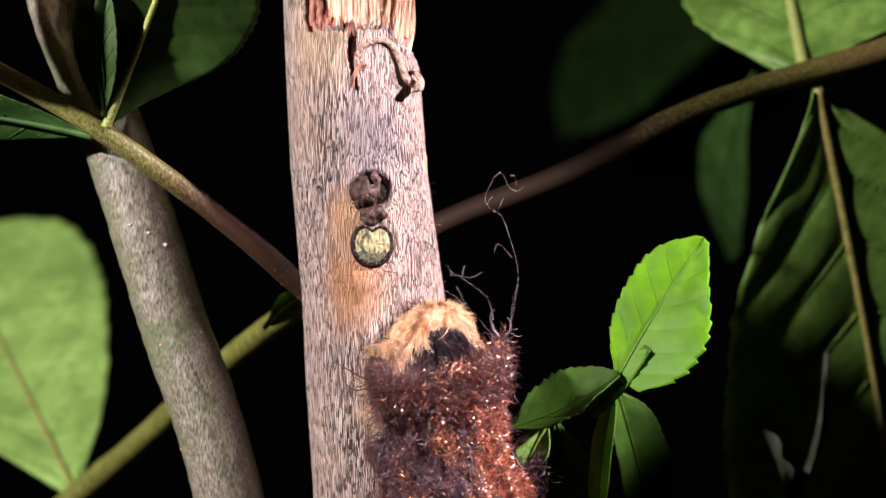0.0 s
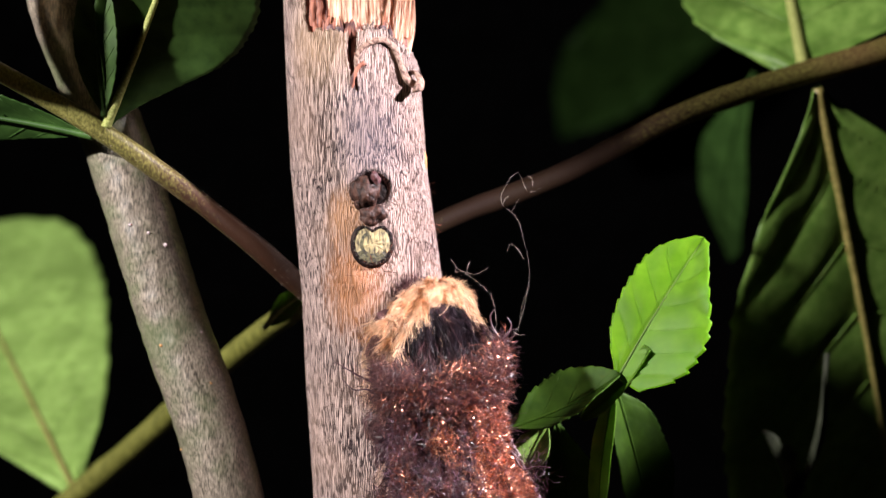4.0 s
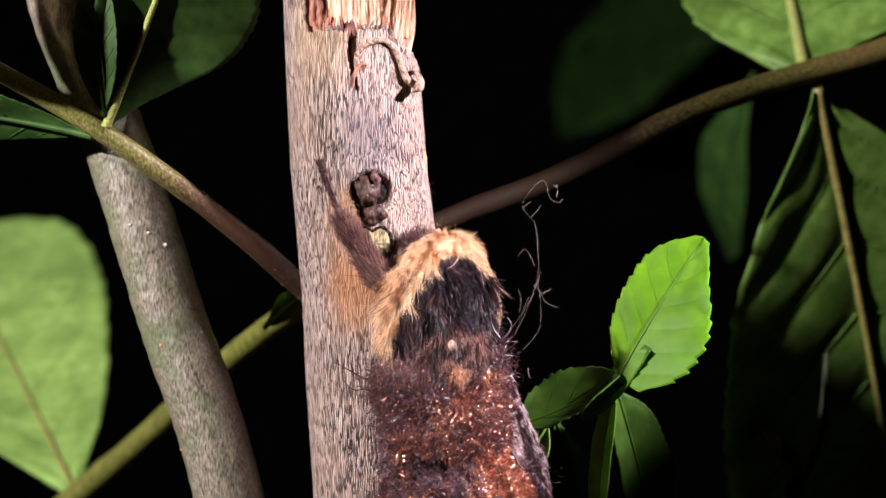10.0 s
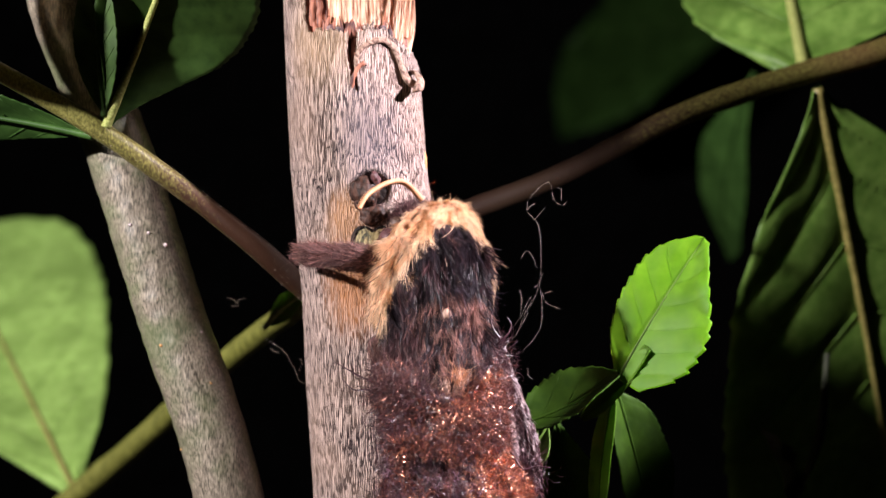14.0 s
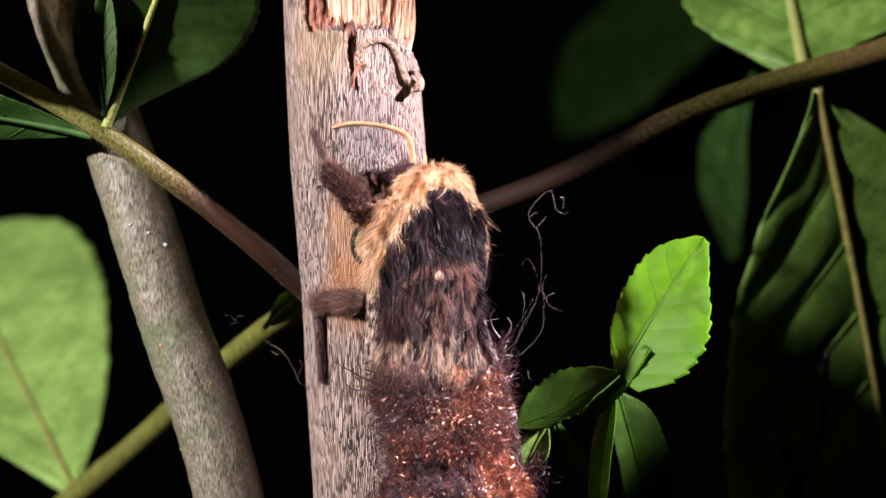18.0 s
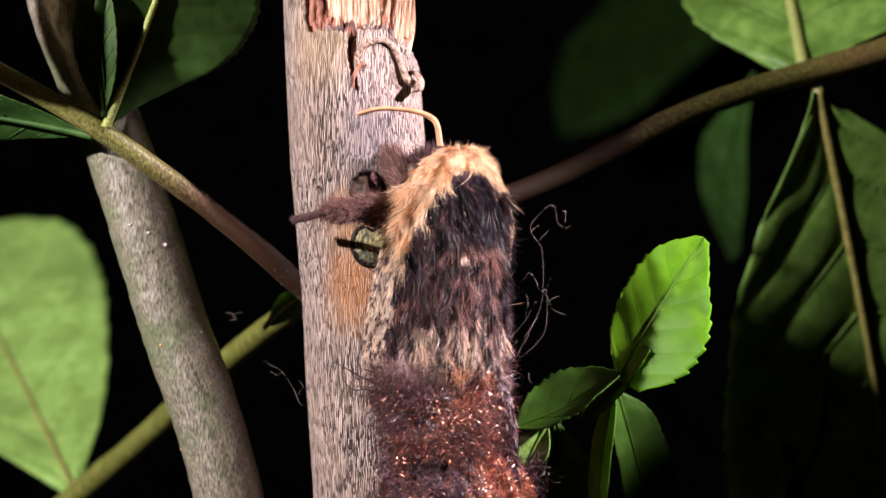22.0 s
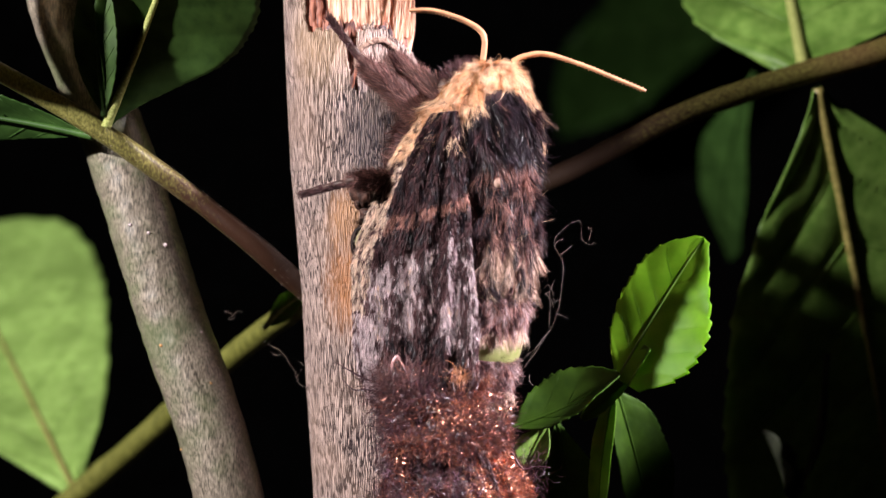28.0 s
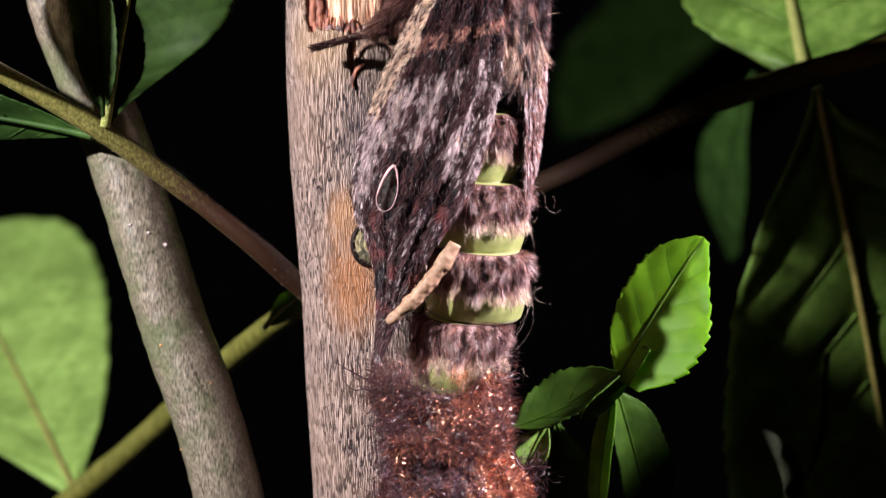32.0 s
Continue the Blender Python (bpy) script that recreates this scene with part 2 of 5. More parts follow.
# ---- mesh tools ----
def mesh_of(name, verts, faces, mats, idx=None, smooth=True):
    me = bpy.data.meshes.new(name)
    if isinstance(faces, np.ndarray):
        me.vertices.add(len(verts)), me.loops.add(faces.size), me.polygons.add(len(faces))
        me.vertices.foreach_set("co", np.ascontiguousarray(verts, dtype=np.float32).ravel())
        me.loops.foreach_set("vertex_index", np.ascontiguousarray(faces, dtype=np.int32).ravel())
        me.polygons.foreach_set("loop_start", np.arange(0, faces.size, 4, dtype=np.int32))
    else:
        me.from_pydata(np.asarray(verts).tolist(), [], faces)
    for m in (mats if isinstance(mats, (list, tuple)) else [mats]):
        me.materials.append(m)
    if idx is not None:
        me.polygons.foreach_set("material_index", np.asarray(idx, dtype=np.int32))
    if smooth:
        me.polygons.foreach_set("use_smooth", np.ones(len(me.polygons), bool))
    me.update(calc_edges=True)
    return me


def part(name, data, parent, label="", origin=(0, 0, 0), kind=""):
    """A mesh object under its parent; its vertices are given in the parent's space less the origin."""
    ob = new(name, data)
    ob.parent = parent
    ob.location = origin
    return tagged(ob, label=label, kind=kind)


def thing(name, place, label, category, group=""):
    ob = new(name)
    ob.empty_display_size = 0.005
    ob.location = tuple(place)
    return tagged(ob, label=label, category=category, group=group)


def grid_faces(rows, cols, wrap=True):
    i, j = np.meshgrid(np.arange(rows - 1), np.arange(cols if wrap else cols - 1), indexing="ij")
    a = i * cols + j
    b = i * cols + (j + 1) % cols
    return np.stack([a, b, b + cols, a + cols], -1).reshape(-1, 4)


def tube(points, radii, n=12, caps=True, bumps=0.0, freq=300.0, flat=1.0):
    """Vertices and faces of a round bar along the points."""
    p = np.asarray(points, float)
    r = np.broadcast_to(np.asarray(radii, float), (len(p),))
    d = unit(np.gradient(p, axis=0))
    side = unit(np.cross(d[0], (0.1, 1, 0.05)))
    ring = []
    for k in range(len(p)):
        side = unit(side - d[k] * np.dot(side, d[k]))
        up = np.cross(d[k], side)
        a = np.arange(n) * 2 * np.pi / n
        ring.append(p[k] + r[k] * (np.cos(a)[:, None] * side + flat * np.sin(a)[:, None] * up))
    v = np.array(ring)
    if bumps:
        c = p[:, None, :]
        k = 1 + bumps * (grain(v[..., 0] * freq, v[..., 1] * freq, v[..., 2] * freq) - 0.5)
        v = c + (v - c) * k[..., None]
    v = v.reshape(-1, 3)
    f = grid_faces(len(p), n).tolist()
    if caps:
        f += [list(range(n))[::-1], [(len(p) - 1) * n + k for k in range(n)]]
    return v, f


def joined(pieces):
    """Several (verts, faces) as one."""
    vs, fs, base = [], [], 0
    for v, f in pieces:
        vs.append(np.asarray(v))
        fs += [[i + base for i in face] for face in (f.tolist() if isinstance(f, np.ndarray) else f)]
        base += len(v)
    return np.vstack(vs), fs


def strands(roots, ways, bends, lengths, width, segs=3, taper=0.75):
    """Thin ribbons from the roots along ways, bending by bends. Returns vertices and faces, segs quads to each."""
    n = len(roots)
    s = np.linspace(0, 1, segs + 1)
    L = np.broadcast_to(np.asarray(lengths, float), (n,))[:, None, None]
    pts = roots[:, None, :] + ways[:, None, :] * L * s[None, :, None] + bends[:, None, :] * L * (s ** 2)[None, :, None]
    side = unit(np.cross(ways, unit(rng.normal(size=(n, 3)))))
    w = np.broadcast_to(np.asarray(width, float), (n,))[:, None, None] * (1 - taper * s ** 2)[None, :, None] / 2
    v = np.stack([pts - side[:, None, :] * w, pts + side[:, None, :] * w], 2).reshape(-1, 3)
    k = np.arange(n)[:, None] * (segs + 1) * 2 + np.arange(segs)[None, :] * 2
    f = np.stack([k, k + 1, k + 3, k + 2], -1).reshape(-1, 4)
    return v, f


def curls(roots, ways, lengths, width, segs=8, curl=0.9, taper=0.4):
    """Thin crimped ribbons that wander as they grow."""
    n = len(roots)
    L = np.broadcast_to(np.asarray(lengths, float), (n,))[:, None] / segs
    w = unit(np.asarray(ways, float))
    turn = rng.normal(size=(n, 3)) * curl
    p, pts = np.array(roots, float), [np.array(roots, float)]
    for k in range(segs):
        turn = 0.75 * turn + rng.normal(size=(n, 3)) * curl * 0.5
        w = unit(w + turn * 0.8)
        p = p + w * L
        pts.append(p)
    pts = np.stack(pts, 1)
    side = unit(np.cross(np.gradient(pts, axis=1), rng.normal(size=(n, 1, 3))))
    half = width * (1 - taper * np.linspace(0, 1, segs + 1) ** 2)[None, :, None] / 2
    v = np.stack([pts - side * half, pts + side * half], 2).reshape(-1, 3)
    k = np.arange(n)[:, None] * (segs + 1) * 2 + np.arange(segs)[None, :] * 2
    return v, np.stack([k, k + 1, k + 3, k + 2], -1).reshape(-1, 4)


def ball(c, r, n=10):
    """Vertices and faces of a rounded lump, r a number or three half sizes."""
    r = np.broadcast_to(np.asarray(r, float), (3,))
    a, b = np.meshgrid(np.linspace(0.12, np.pi - 0.12, n), np.arange(2 * n) * np.pi / n, indexing="ij")
    v = np.stack([np.sin(a) * np.cos(b), np.sin(a) * np.sin(b), np.cos(a)], -1).reshape(-1, 3) * r + np.asarray(c)
    f = grid_faces(n, 2 * n).tolist()
    return v, f + [list(range(2 * n))[::-1], [(n - 1) * 2 * n + k for k in range(2 * n)]]


# ---- the dark room that closes the place ----
def slab(name, lo, hi, m, label):
    lo, hi = np.array(lo, float), np.array(hi, float)
    c = np.array([[x, y, z] for x in (0, 1) for y in (0, 1) for z in (0, 1)]) * (hi - lo) + lo
    f = [[0, 1, 3, 2], [4, 6, 7, 5], [0, 4, 5, 1], [2, 3, 7, 6], [0, 2, 6, 4], [1, 5, 7, 3]]
    return tagged(new(name, mesh_of(name, c, f, m, smooth=False)), label=label, category=name.split("_")[0], kind="structure")


slab("floor", (-1.1, -1.1, -0.02), (1.1, 1.1, 0), M_SOIL, "dark brown earthen floor in deep shade")
slab("backdrop", (-1.1, 0.8, 0), (1.1, 0.82, 1.2), M_ROOM, "black unlit cloth far behind the leaves")
slab("wall_west", (-1.12, -1.1, 0), (-1.1, 1.1, 1.2), M_ROOM, "black unlit side wall")
slab("wall_east", (1.1, -1.1, 0), (1.12, 1.1, 1.2), M_ROOM, "black unlit side wall")
slab("wall_south", (-1.1, -1.12, 0), (1.1, -1.1, 1.2), M_ROOM, "black unlit wall behind the lens")
slab("ceiling", (-1.12, -1.12, 1.2), (1.12, 1.12, 1.22), M_ROOM, "black unlit ceiling")


def wpart(name, data, parent, label="", kind=""):
    """A part whose mesh is given in world metres."""
    return part(name, data, parent, label, tuple(-Vector(parent.location)), kind)


# ---- the cut stem with weathered bark ----
STEM_Y = 0.009


def stem_axis(py):
    c = np.interp(py, [-300, 0, 300, 520, 882, 1600, 4800], [600, 616, 635, 660, 688, 740, 860])
    w = np.interp(py, [-300, 0, 300, 520, 882, 4800], [104, 106, 112, 117, 124, 140])
    return c, w


def stem_point(px, py, lift=0.0):
    """A place on the front of the cut stem, lifted off its bark."""
    c, w = stem_axis(py)
    a = np.arcsin(np.clip((px - c) / w, -0.99, 0.99))
    r = w * PX * (REACH + STEM_Y) / REACH + lift
    return P(c, py, STEM_Y) + np.array((np.sin(a) * r, -np.cos(a) * r, 0))


def stem_shell(py, a, r_off):
    c, w = stem_axis(py)
    k = PX * (REACH + STEM_Y) / REACH
    r = w * k + r_off
    return np.stack([(c - 784) * k + np.sin(a) * r, STEM_Y - np.cos(a) * r, HIGH - (py - 441) * k + 0 * a], -1)


def build_cut_stem():
    base = P(860, 4800, STEM_Y)
    base[2] = 0
    t = thing("cut_stem", base, "upright cut stem with pinkish grey fissured bark, torn at its top", "stem")
    rows = np.concatenate([np.linspace(-150, 1000, 520), np.linspace(1020, 4730, 40)])
    cols = 380
    a = (np.arange(cols) / cols * 2 - 1) * np.pi
    py, aa = np.meshgrid(rows, a, indexing="ij")
    arc = aa * 8.6e-3
    zz = py * PX
    ang = np.abs(((aa + np.pi) % (2 * np.pi)) - np.pi)
    wave = (grain(arc / 0.0022, zz / 0.004, 3.3) - 0.5) * 0.0011
    ridge = grain((arc + wave) / 0.00046, zz / 0.0034, 1.7)
    ridge = np.minimum(ridge * 1.5, 1.0)
    small = grain((arc + wave) / 0.00023, zz / 0.0009, 8.1)
    broad = grain(arc / 0.004, zz / 0.012, 5.5) - 0.5
    lift = 0.00005 * ridge + 0.00003 * small + 0.0004 * broad
    # the swelling round the old bud, and the hollow in it
    c, w = stem_axis(py)
    px = c + np.sin(aa) * w
    front = np.cos(aa) > 0.2
    d1 = np.hypot((px - 660) / 38, (py - 345) / 44)
    d2 = np.hypot((px - 660) / 48, (py - 436) / 52)
    lift = lift + front * (0.0002 * np.exp(-((d1 - 1.15) / 0.35) ** 2) + 0.0003 * np.exp(-((d2 - 1.2) / 0.4) ** 2))
    lift = np.where(front & (d1 < 0.95), lift - 0.0016 * np.clip((0.95 - d1) * 3, 0, 1), lift)
    v = stem_shell(py, aa, lift).reshape(-1, 3)
    f = grid_faces(len(rows), cols)
    # the bark is gone above a ragged line, right of a tongue that runs up
    mid_py, mid_a = py[:-1].ravel(), aa[:-1].ravel()
    rag = grain(mid_a * 9, 0.3, 2.2) * 26 + grain(mid_a * 31, 0.9, 4.2) * 14
    line = 56 + 0.55 * rag + np.clip(mid_a - 0.55, 0, 1) * 55
    tongue = -0.66 + 0.10 * (grain(mid_py / 22, 3.0, 1.0) - 0.5)
    gone = (mid_py < line) & (mid_a > tongue) & (mid_a < 2.5)
    slit_a = 0.07 + 0.03 * np.sin(mid_py / 25)
    slit = (np.abs(mid_a - slit_a) < 0.055 * np.clip((182 - mid_py) / 70, 0, 1) + 0.01) & (mid_py > 40) & (mid_py < 172)
    bark = wpart("bark", mesh_of("bark", v, f[~(gone | slit)], M_BARK), t, "pinkish grey bark with fine upright fissures")
    thick = bark.modifiers.new("thickness", "SOLIDIFY")
    thick.thickness, thick.offset = 0.0006, -1
    # the torn wood under it
    rows = np.linspace(-165, 260, 210)
    cols = 260
    a = (np.arange(cols) / cols * 2 - 1) * np.pi
    py, aa = np.meshgrid(rows, a, indexing="ij")
    arc, zz = aa * 8e-3, py * PX
    fibre = grain(arc / 0.0005 + grain(arc / 0.002, zz / 0.004, 2.0) * 2, zz / 0.006, 9.0)
    deep = -0.0006 + 0.0006 * fibre + 0.0002 * grain(arc / 0.0002, zz / 0.002, 5.0)
    deep = deep - 0.0012 * np.exp(-((aa + 0.42) / 0.10) ** 2) * (py < 60)
    v = stem_shell(py, aa, deep).reshape(-1, 3)
    f = grid_faces(len(rows), cols)
    my, ma = py[:-1].ravel(), aa[:-1].ravel()
    red = (my > 52 + 16 * grain(ma * 12, 0.1, 0.4)) | ((ma > -0.72) & (ma < -0.34 + 0.12 * (grain(my / 18, 0, 0) - 0.5)))
    f = f.tolist() + [list(range(cols))]
    wpart("torn_wood", mesh_of("torn_wood", v, f, [M_WOOD, M_REDWOOD], np.append(red.astype(int), 0)), t, "pale orange torn wood fibres")
    # long splinters standing off the torn side
    for k in range(14):
        x0 = 664 + k * 4.9 + rng.uniform(-2, 2)
        low = 60 + rng.uniform(0, 45) if k > 6 else 45 + rng.uniform(-15, 20)
        top = -70 - rng.uniform(0, 90)
        lift = 0.0002 + 0.0003 * rng.random()
        pts = [stem_point(x0 + rng.uniform(-2, 2), low, -0.0002)]
        for s in (0.3, 0.65, 1.0):
            pts.append(stem_point(np.clip(x0 + s * rng.uniform(-5, 9), 560, 726), low + (top - low) * s, lift + 0.0009 * s * rng.random()))
        r = 0.00038 * rng.uniform(0.6, 1.25)
        sv, sf = tube(spline(pts, 14), r * np.linspace(1, 0.4, 14), 6, True, 0.5, 2500, 0.6)
        wpart("splinter", mesh_of("splinter", sv, sf, M_WOOD, smooth=False), t)
    # ragged flakes of dark inner bark along the edge
    for k in range(16):
        x0 = 580 + k * 7.6
        y0 = 68 + rng.uniform(-6, 10)
        pts = [stem_point(x0, y0 + 12, 0.0), stem_point(x0 + rng.uniform(-4, 4), y0, 0.00025), stem_point(x0 + rng.uniform(-5, 5), y0 - 14 - 8 * rng.random(), 0.0001)]
        sv, sf = tube(spline(pts, 6), 0.0003 * np.array([1, 1.2, 1.1, 1, .7, .3]) * rng.uniform(0.6, 1.2), 6, True, 0.6, 3000, 0.5)
        wpart("bark_flake", mesh_of("bark_flake", sv, sf, M_REDWOOD if rng.random() < 0.6 else M_BARK), t)
    # slabs of dark bark left standing beside the tear
    for x0, x1, y0, y1 in ((543, 552, -40, 40), (553, 566, -30, 58), (566, 578, 10, 62), (584, 600, 58, 84), (600, 616, 62, 82), (654, 668, 60, 80), (668, 684, 58, 76), (684, 694, 62, 80)):
        pts = [stem_point((x0 + x1) / 2 + rng.uniform(-2, 2), y0 + (y1 - y0) * s, 0.0001 - 0.0003 * s * (y1 - y0 > 40)) for s in (0, 0.35, 0.7, 1.0)]
        sv, sf = tube(spline(pts, 12), (x1 - x0) / 2 * PX * np.interp(np.linspace(0, 1, 12), [0, 0.1, 0.8, 1], [0.5, 1.0, 1.0, 0.6]), 10, True, 0.6, 1600, 0.6)
        wpart("bark_slab", mesh_of("bark_slab", sv, sf, M_REDWOOD if y1 - y0 > 40 else M_SLAB, smooth=False), t, "dark red brown slab of inner bark")
    # a strip of bark curled away below the tear
    curl = [stem_point(637, 140, 0.0005), stem_point(636, 116, 0.0006), stem_point(648, 95, 0.0006), stem_point(672, 84, 0.0007), stem_point(690, 92, 0.0008),
            stem_point(700, 118, 0.0010), stem_point(708, 146, 0.0012), stem_point(720, 160, 0.0016), P(738, 158, 0.002), P(745, 145, 0.003), P(737, 131, 0.004), P(726, 128, 0.005)]
    q = spline(curl, 46)
    sv, sf = tube(q, 0.00046 * np.interp(np.linspace(0, 1, 46), [0, 0.15, 0.5, 0.7, 0.9, 1], [0.5, 0.8, 1.2, 1.4, 1.2, 0.7]), 12, True, 0.4, 1600, 0.6)
    wpart("bark_curl", mesh_of("bark_curl", sv, sf, M_CURL), t, "curled strip of peeled bark")
    pts = [stem_point(629, 176, 0.0003), stem_point(631, 150, 0.0007), stem_point(640, 132, 0.0008), stem_point(648, 124, 0.0010)]
    sv, sf = tube(spline(pts, 12), 0.00028, 8, True, 0.6, 2500, 0.6)
    wpart("bark_shred", mesh_of("bark_shred", sv, sf, M_REDWOOD), t, "small red brown shred of bark")
    # the old bud: black lump for hollow shade, two dark scales, heart-shaped leaf scar
    bv, bf = ball(np.zeros(3), np.array((34, 9, 40)) * PX, 14)
    wpart("bud_hollow_shade", mesh_of("bud_hollow_shade", bv + stem_point(662, 345, -0.0007), bf, M_HOLE), t, "black lump for the shade in an old bud's hollow")
    lumps = [("bud_scale", 652, 346, (24, 26, 34), M_BUD), ("bud_scale", 660, 384, (26, 24, 19), M_BUD), ("bud_scale", 667, 322, (9, 26, 13), M_SLAB), ("bud_scale", 640, 366, (8, 22, 12), M_BUD)]
    for nm, x, y, r, m in lumps:
        bv, bf = ball(stem_point(x, y, 0.0002), np.array(r) * PX, 14)
        k = 1 + 0.7 * (grain(bv[:, 0] * 1500, bv[:, 1] * 1500, bv[:, 2] * 1500) - 0.5)
        cc = bv.mean(0)
        wpart(nm, mesh_of(nm, cc + (bv - cc) * k[:, None], bf, m), t)
    ang = np.arange(64) / 64 * 2 * np.pi
    rad = 35 * (1 - 0.42 * np.exp(-((((ang - np.pi / 2 + np.pi) % (2 * np.pi)) - np.pi) / 0.42) ** 2))
    outline, rim = [], []
    for s, up in ((0, 0.0009), (0.42, 0.00095), (0.58, 0.0009), (0.80, 0.0009), (0.90, 0.0009), (1.04, 0.0007), (1.14, 0.0001)):
        outline.append([stem_point(663 + 0.93 * s * r * np.cos(q), 432 - s * r * 1.14 * np.sin(q), up + (0.0002 * grain(q * 7, s * 9, 1) if s else 0.0001)) for q, r in zip(ang, rad)])
    v = np.array(outline).reshape(-1, 3)
    f = grid_faces(7, 64)
    ringno, spoke = np.arange(len(f)) // 64, np.arange(len(f)) % 64
    pale = grain(spoke / 7.0, ringno * 0.8, 4.0) + 0.35 * np.sin(spoke / 64 * 2 * np.pi + 0.6)
    mi = np.where(ringno >= 3, np.where((ringno > 3) | (spoke % 5 > 0), 1, 2), np.where((ringno <= 0) | (pale > 0.35), 0, 2))
    wpart("leaf_scar", mesh_of("leaf_scar", v, f, [M_SCAR, M_HOLE, M_SCAR_EDGE], mi), t, "heart-shaped olive leaf scar with a black rim")
    beads = []
    for k in range(46):
        q = ang[(k * 64) // 46]
        r = rad[(k * 64) // 46]
        beads.append(ball(stem_point(663 + 0.93 * r * np.cos(q) * 0.9, 432 - 1.04 * r * np.sin(q), 0.0010), 0.00014 * rng.uniform(0.7, 1.3), 5))
    wpart("scar_bead", mesh_of("scar_bead", *joined(beads), M_HOLE), t, "row of tiny black beads", "stuff")
    sap = []
    for k in range(12):
        sap.append(ball(stem_point(600 + rng.normal() * 9, 400 + rng.normal() * 26, 0.00022), 0.00013 * rng.uniform(0.6, 1.7), 6))
    wpart("sap_bead", mesh_of("sap_bead", *joined(sap), M_RESIN), t, "tiny shiny beads of sap", "stuff")
    # fine wiry roots of fluff over the scar's foot and along the right edge
    n = 260
    x = np.concatenate([rng.normal(685, 26, 130), rng.normal(756, 10, 60), rng.normal(700, 40, 70)])
    y = np.concatenate([rng.normal(478, 20, 130), rng.uniform(330, 520, 60), rng.normal(500, 30, 70)])
    roots = np.array([stem_point(i, j, 0.0001) for i, j in zip(x, y)])
    way = unit(rng.normal(size=(n, 3)) * (1, 0.4, 1) + (0.2, -0.5, 0.1))
    sv, sf = strands(roots, way, rng.normal(size=(n, 3)) * 0.6, rng.uniform(0.0006, 0.0022, n), 0.00007, 5, 0.4)
    wpart("bark_fluff", mesh_of("bark_fluff", sv, sf, M_SILK), t, "wiry reddish fluff on the bark", "stuff")
    # crusts of orange lichen
    for x, y, r in ((507, 255, 12), (759, 288, 20), (757, 262, 13), (752, 240, 7), (505, 268, 9), (519, 470, 6), (766, 330, 8), (770, 372, 9), (545, 325, 7), (572, 222, 6), (536, 420, 5), (560, 690, 6), (590, 800, 6), (548, 650, 5)):
        bv, bf = ball(stem_point(x, y, 0.00005), np.array((r * 0.6, r * 0.5, r)) * PX, 8)
        k = 1 + 0.9 * (grain(bv[:, 0] * 2500, bv[:, 1] * 2500, bv[:, 2] * 2500) - 0.5)
        cc = bv.mean(0)
        wpart("lichen_crust", mesh_of("lichen_crust", cc + (bv - cc) * k[:, None], bf, M_LICHEN), t)


build_cut_stem()


# ---- the smooth stem that leans beside it ----
def build_leaning_stem():
    line = [(60, -260, 0.012), (107, 0, 0.012), (210, 265, 0.012), (303, 560, 0.012), (405, 882, 0.012), (505, 1500, 0.016), (540, 2600, 0.025), (550, 4650, 0.03)]
    pts = spline([P(*q) for q in line], 260)
    pts[-1][2] = 0
    t = thing("leaning_stem", pts[-1], "smooth grey green stem leaning beside the cut one", "stem")
    r = np.interp(pts[:, 2], [0, 0.25, 0.32], [0.0058, 0.0046, 0.0043])
    v, f = tube(pts, r, 72, True, 0.05, 900)
    wpart("bark", mesh_of("bark", v, f, M_STEM), t)
    spots = [(230, 398), (262, 412), (290, 434), (284, 612), (316, 800), (186, 388), (370, 680), (350, 590)]
    for x, y in spots:
        bv, bf = ball(np.zeros(3), np.array((5, 2.5, 4)) * PX * rng.uniform(0.6, 1.1), 6)
        i = np.argmin(np.abs(pts[:, 2] - P(x, y, 0.008)[2]))
        place = P(x, y, 0.0075)
        off = place - pts[i]
        off[2] = 0
        off[1] = -math.sqrt(max(r[i] ** 2 - off[0] ** 2, 1e-9)) if abs(off[0]) < r[i] else 0
        off[:2] *= r[i] / max(np.hypot(*off[:2]), 1e-9)
        wpart("lenticel", mesh_of("lenticel", bv + (pts[i][0] + off[0], pts[i][1] + off[1], place[2]), bf, M_LICHEN if y > 600 else M_GREY), t)


build_leaning_stem()


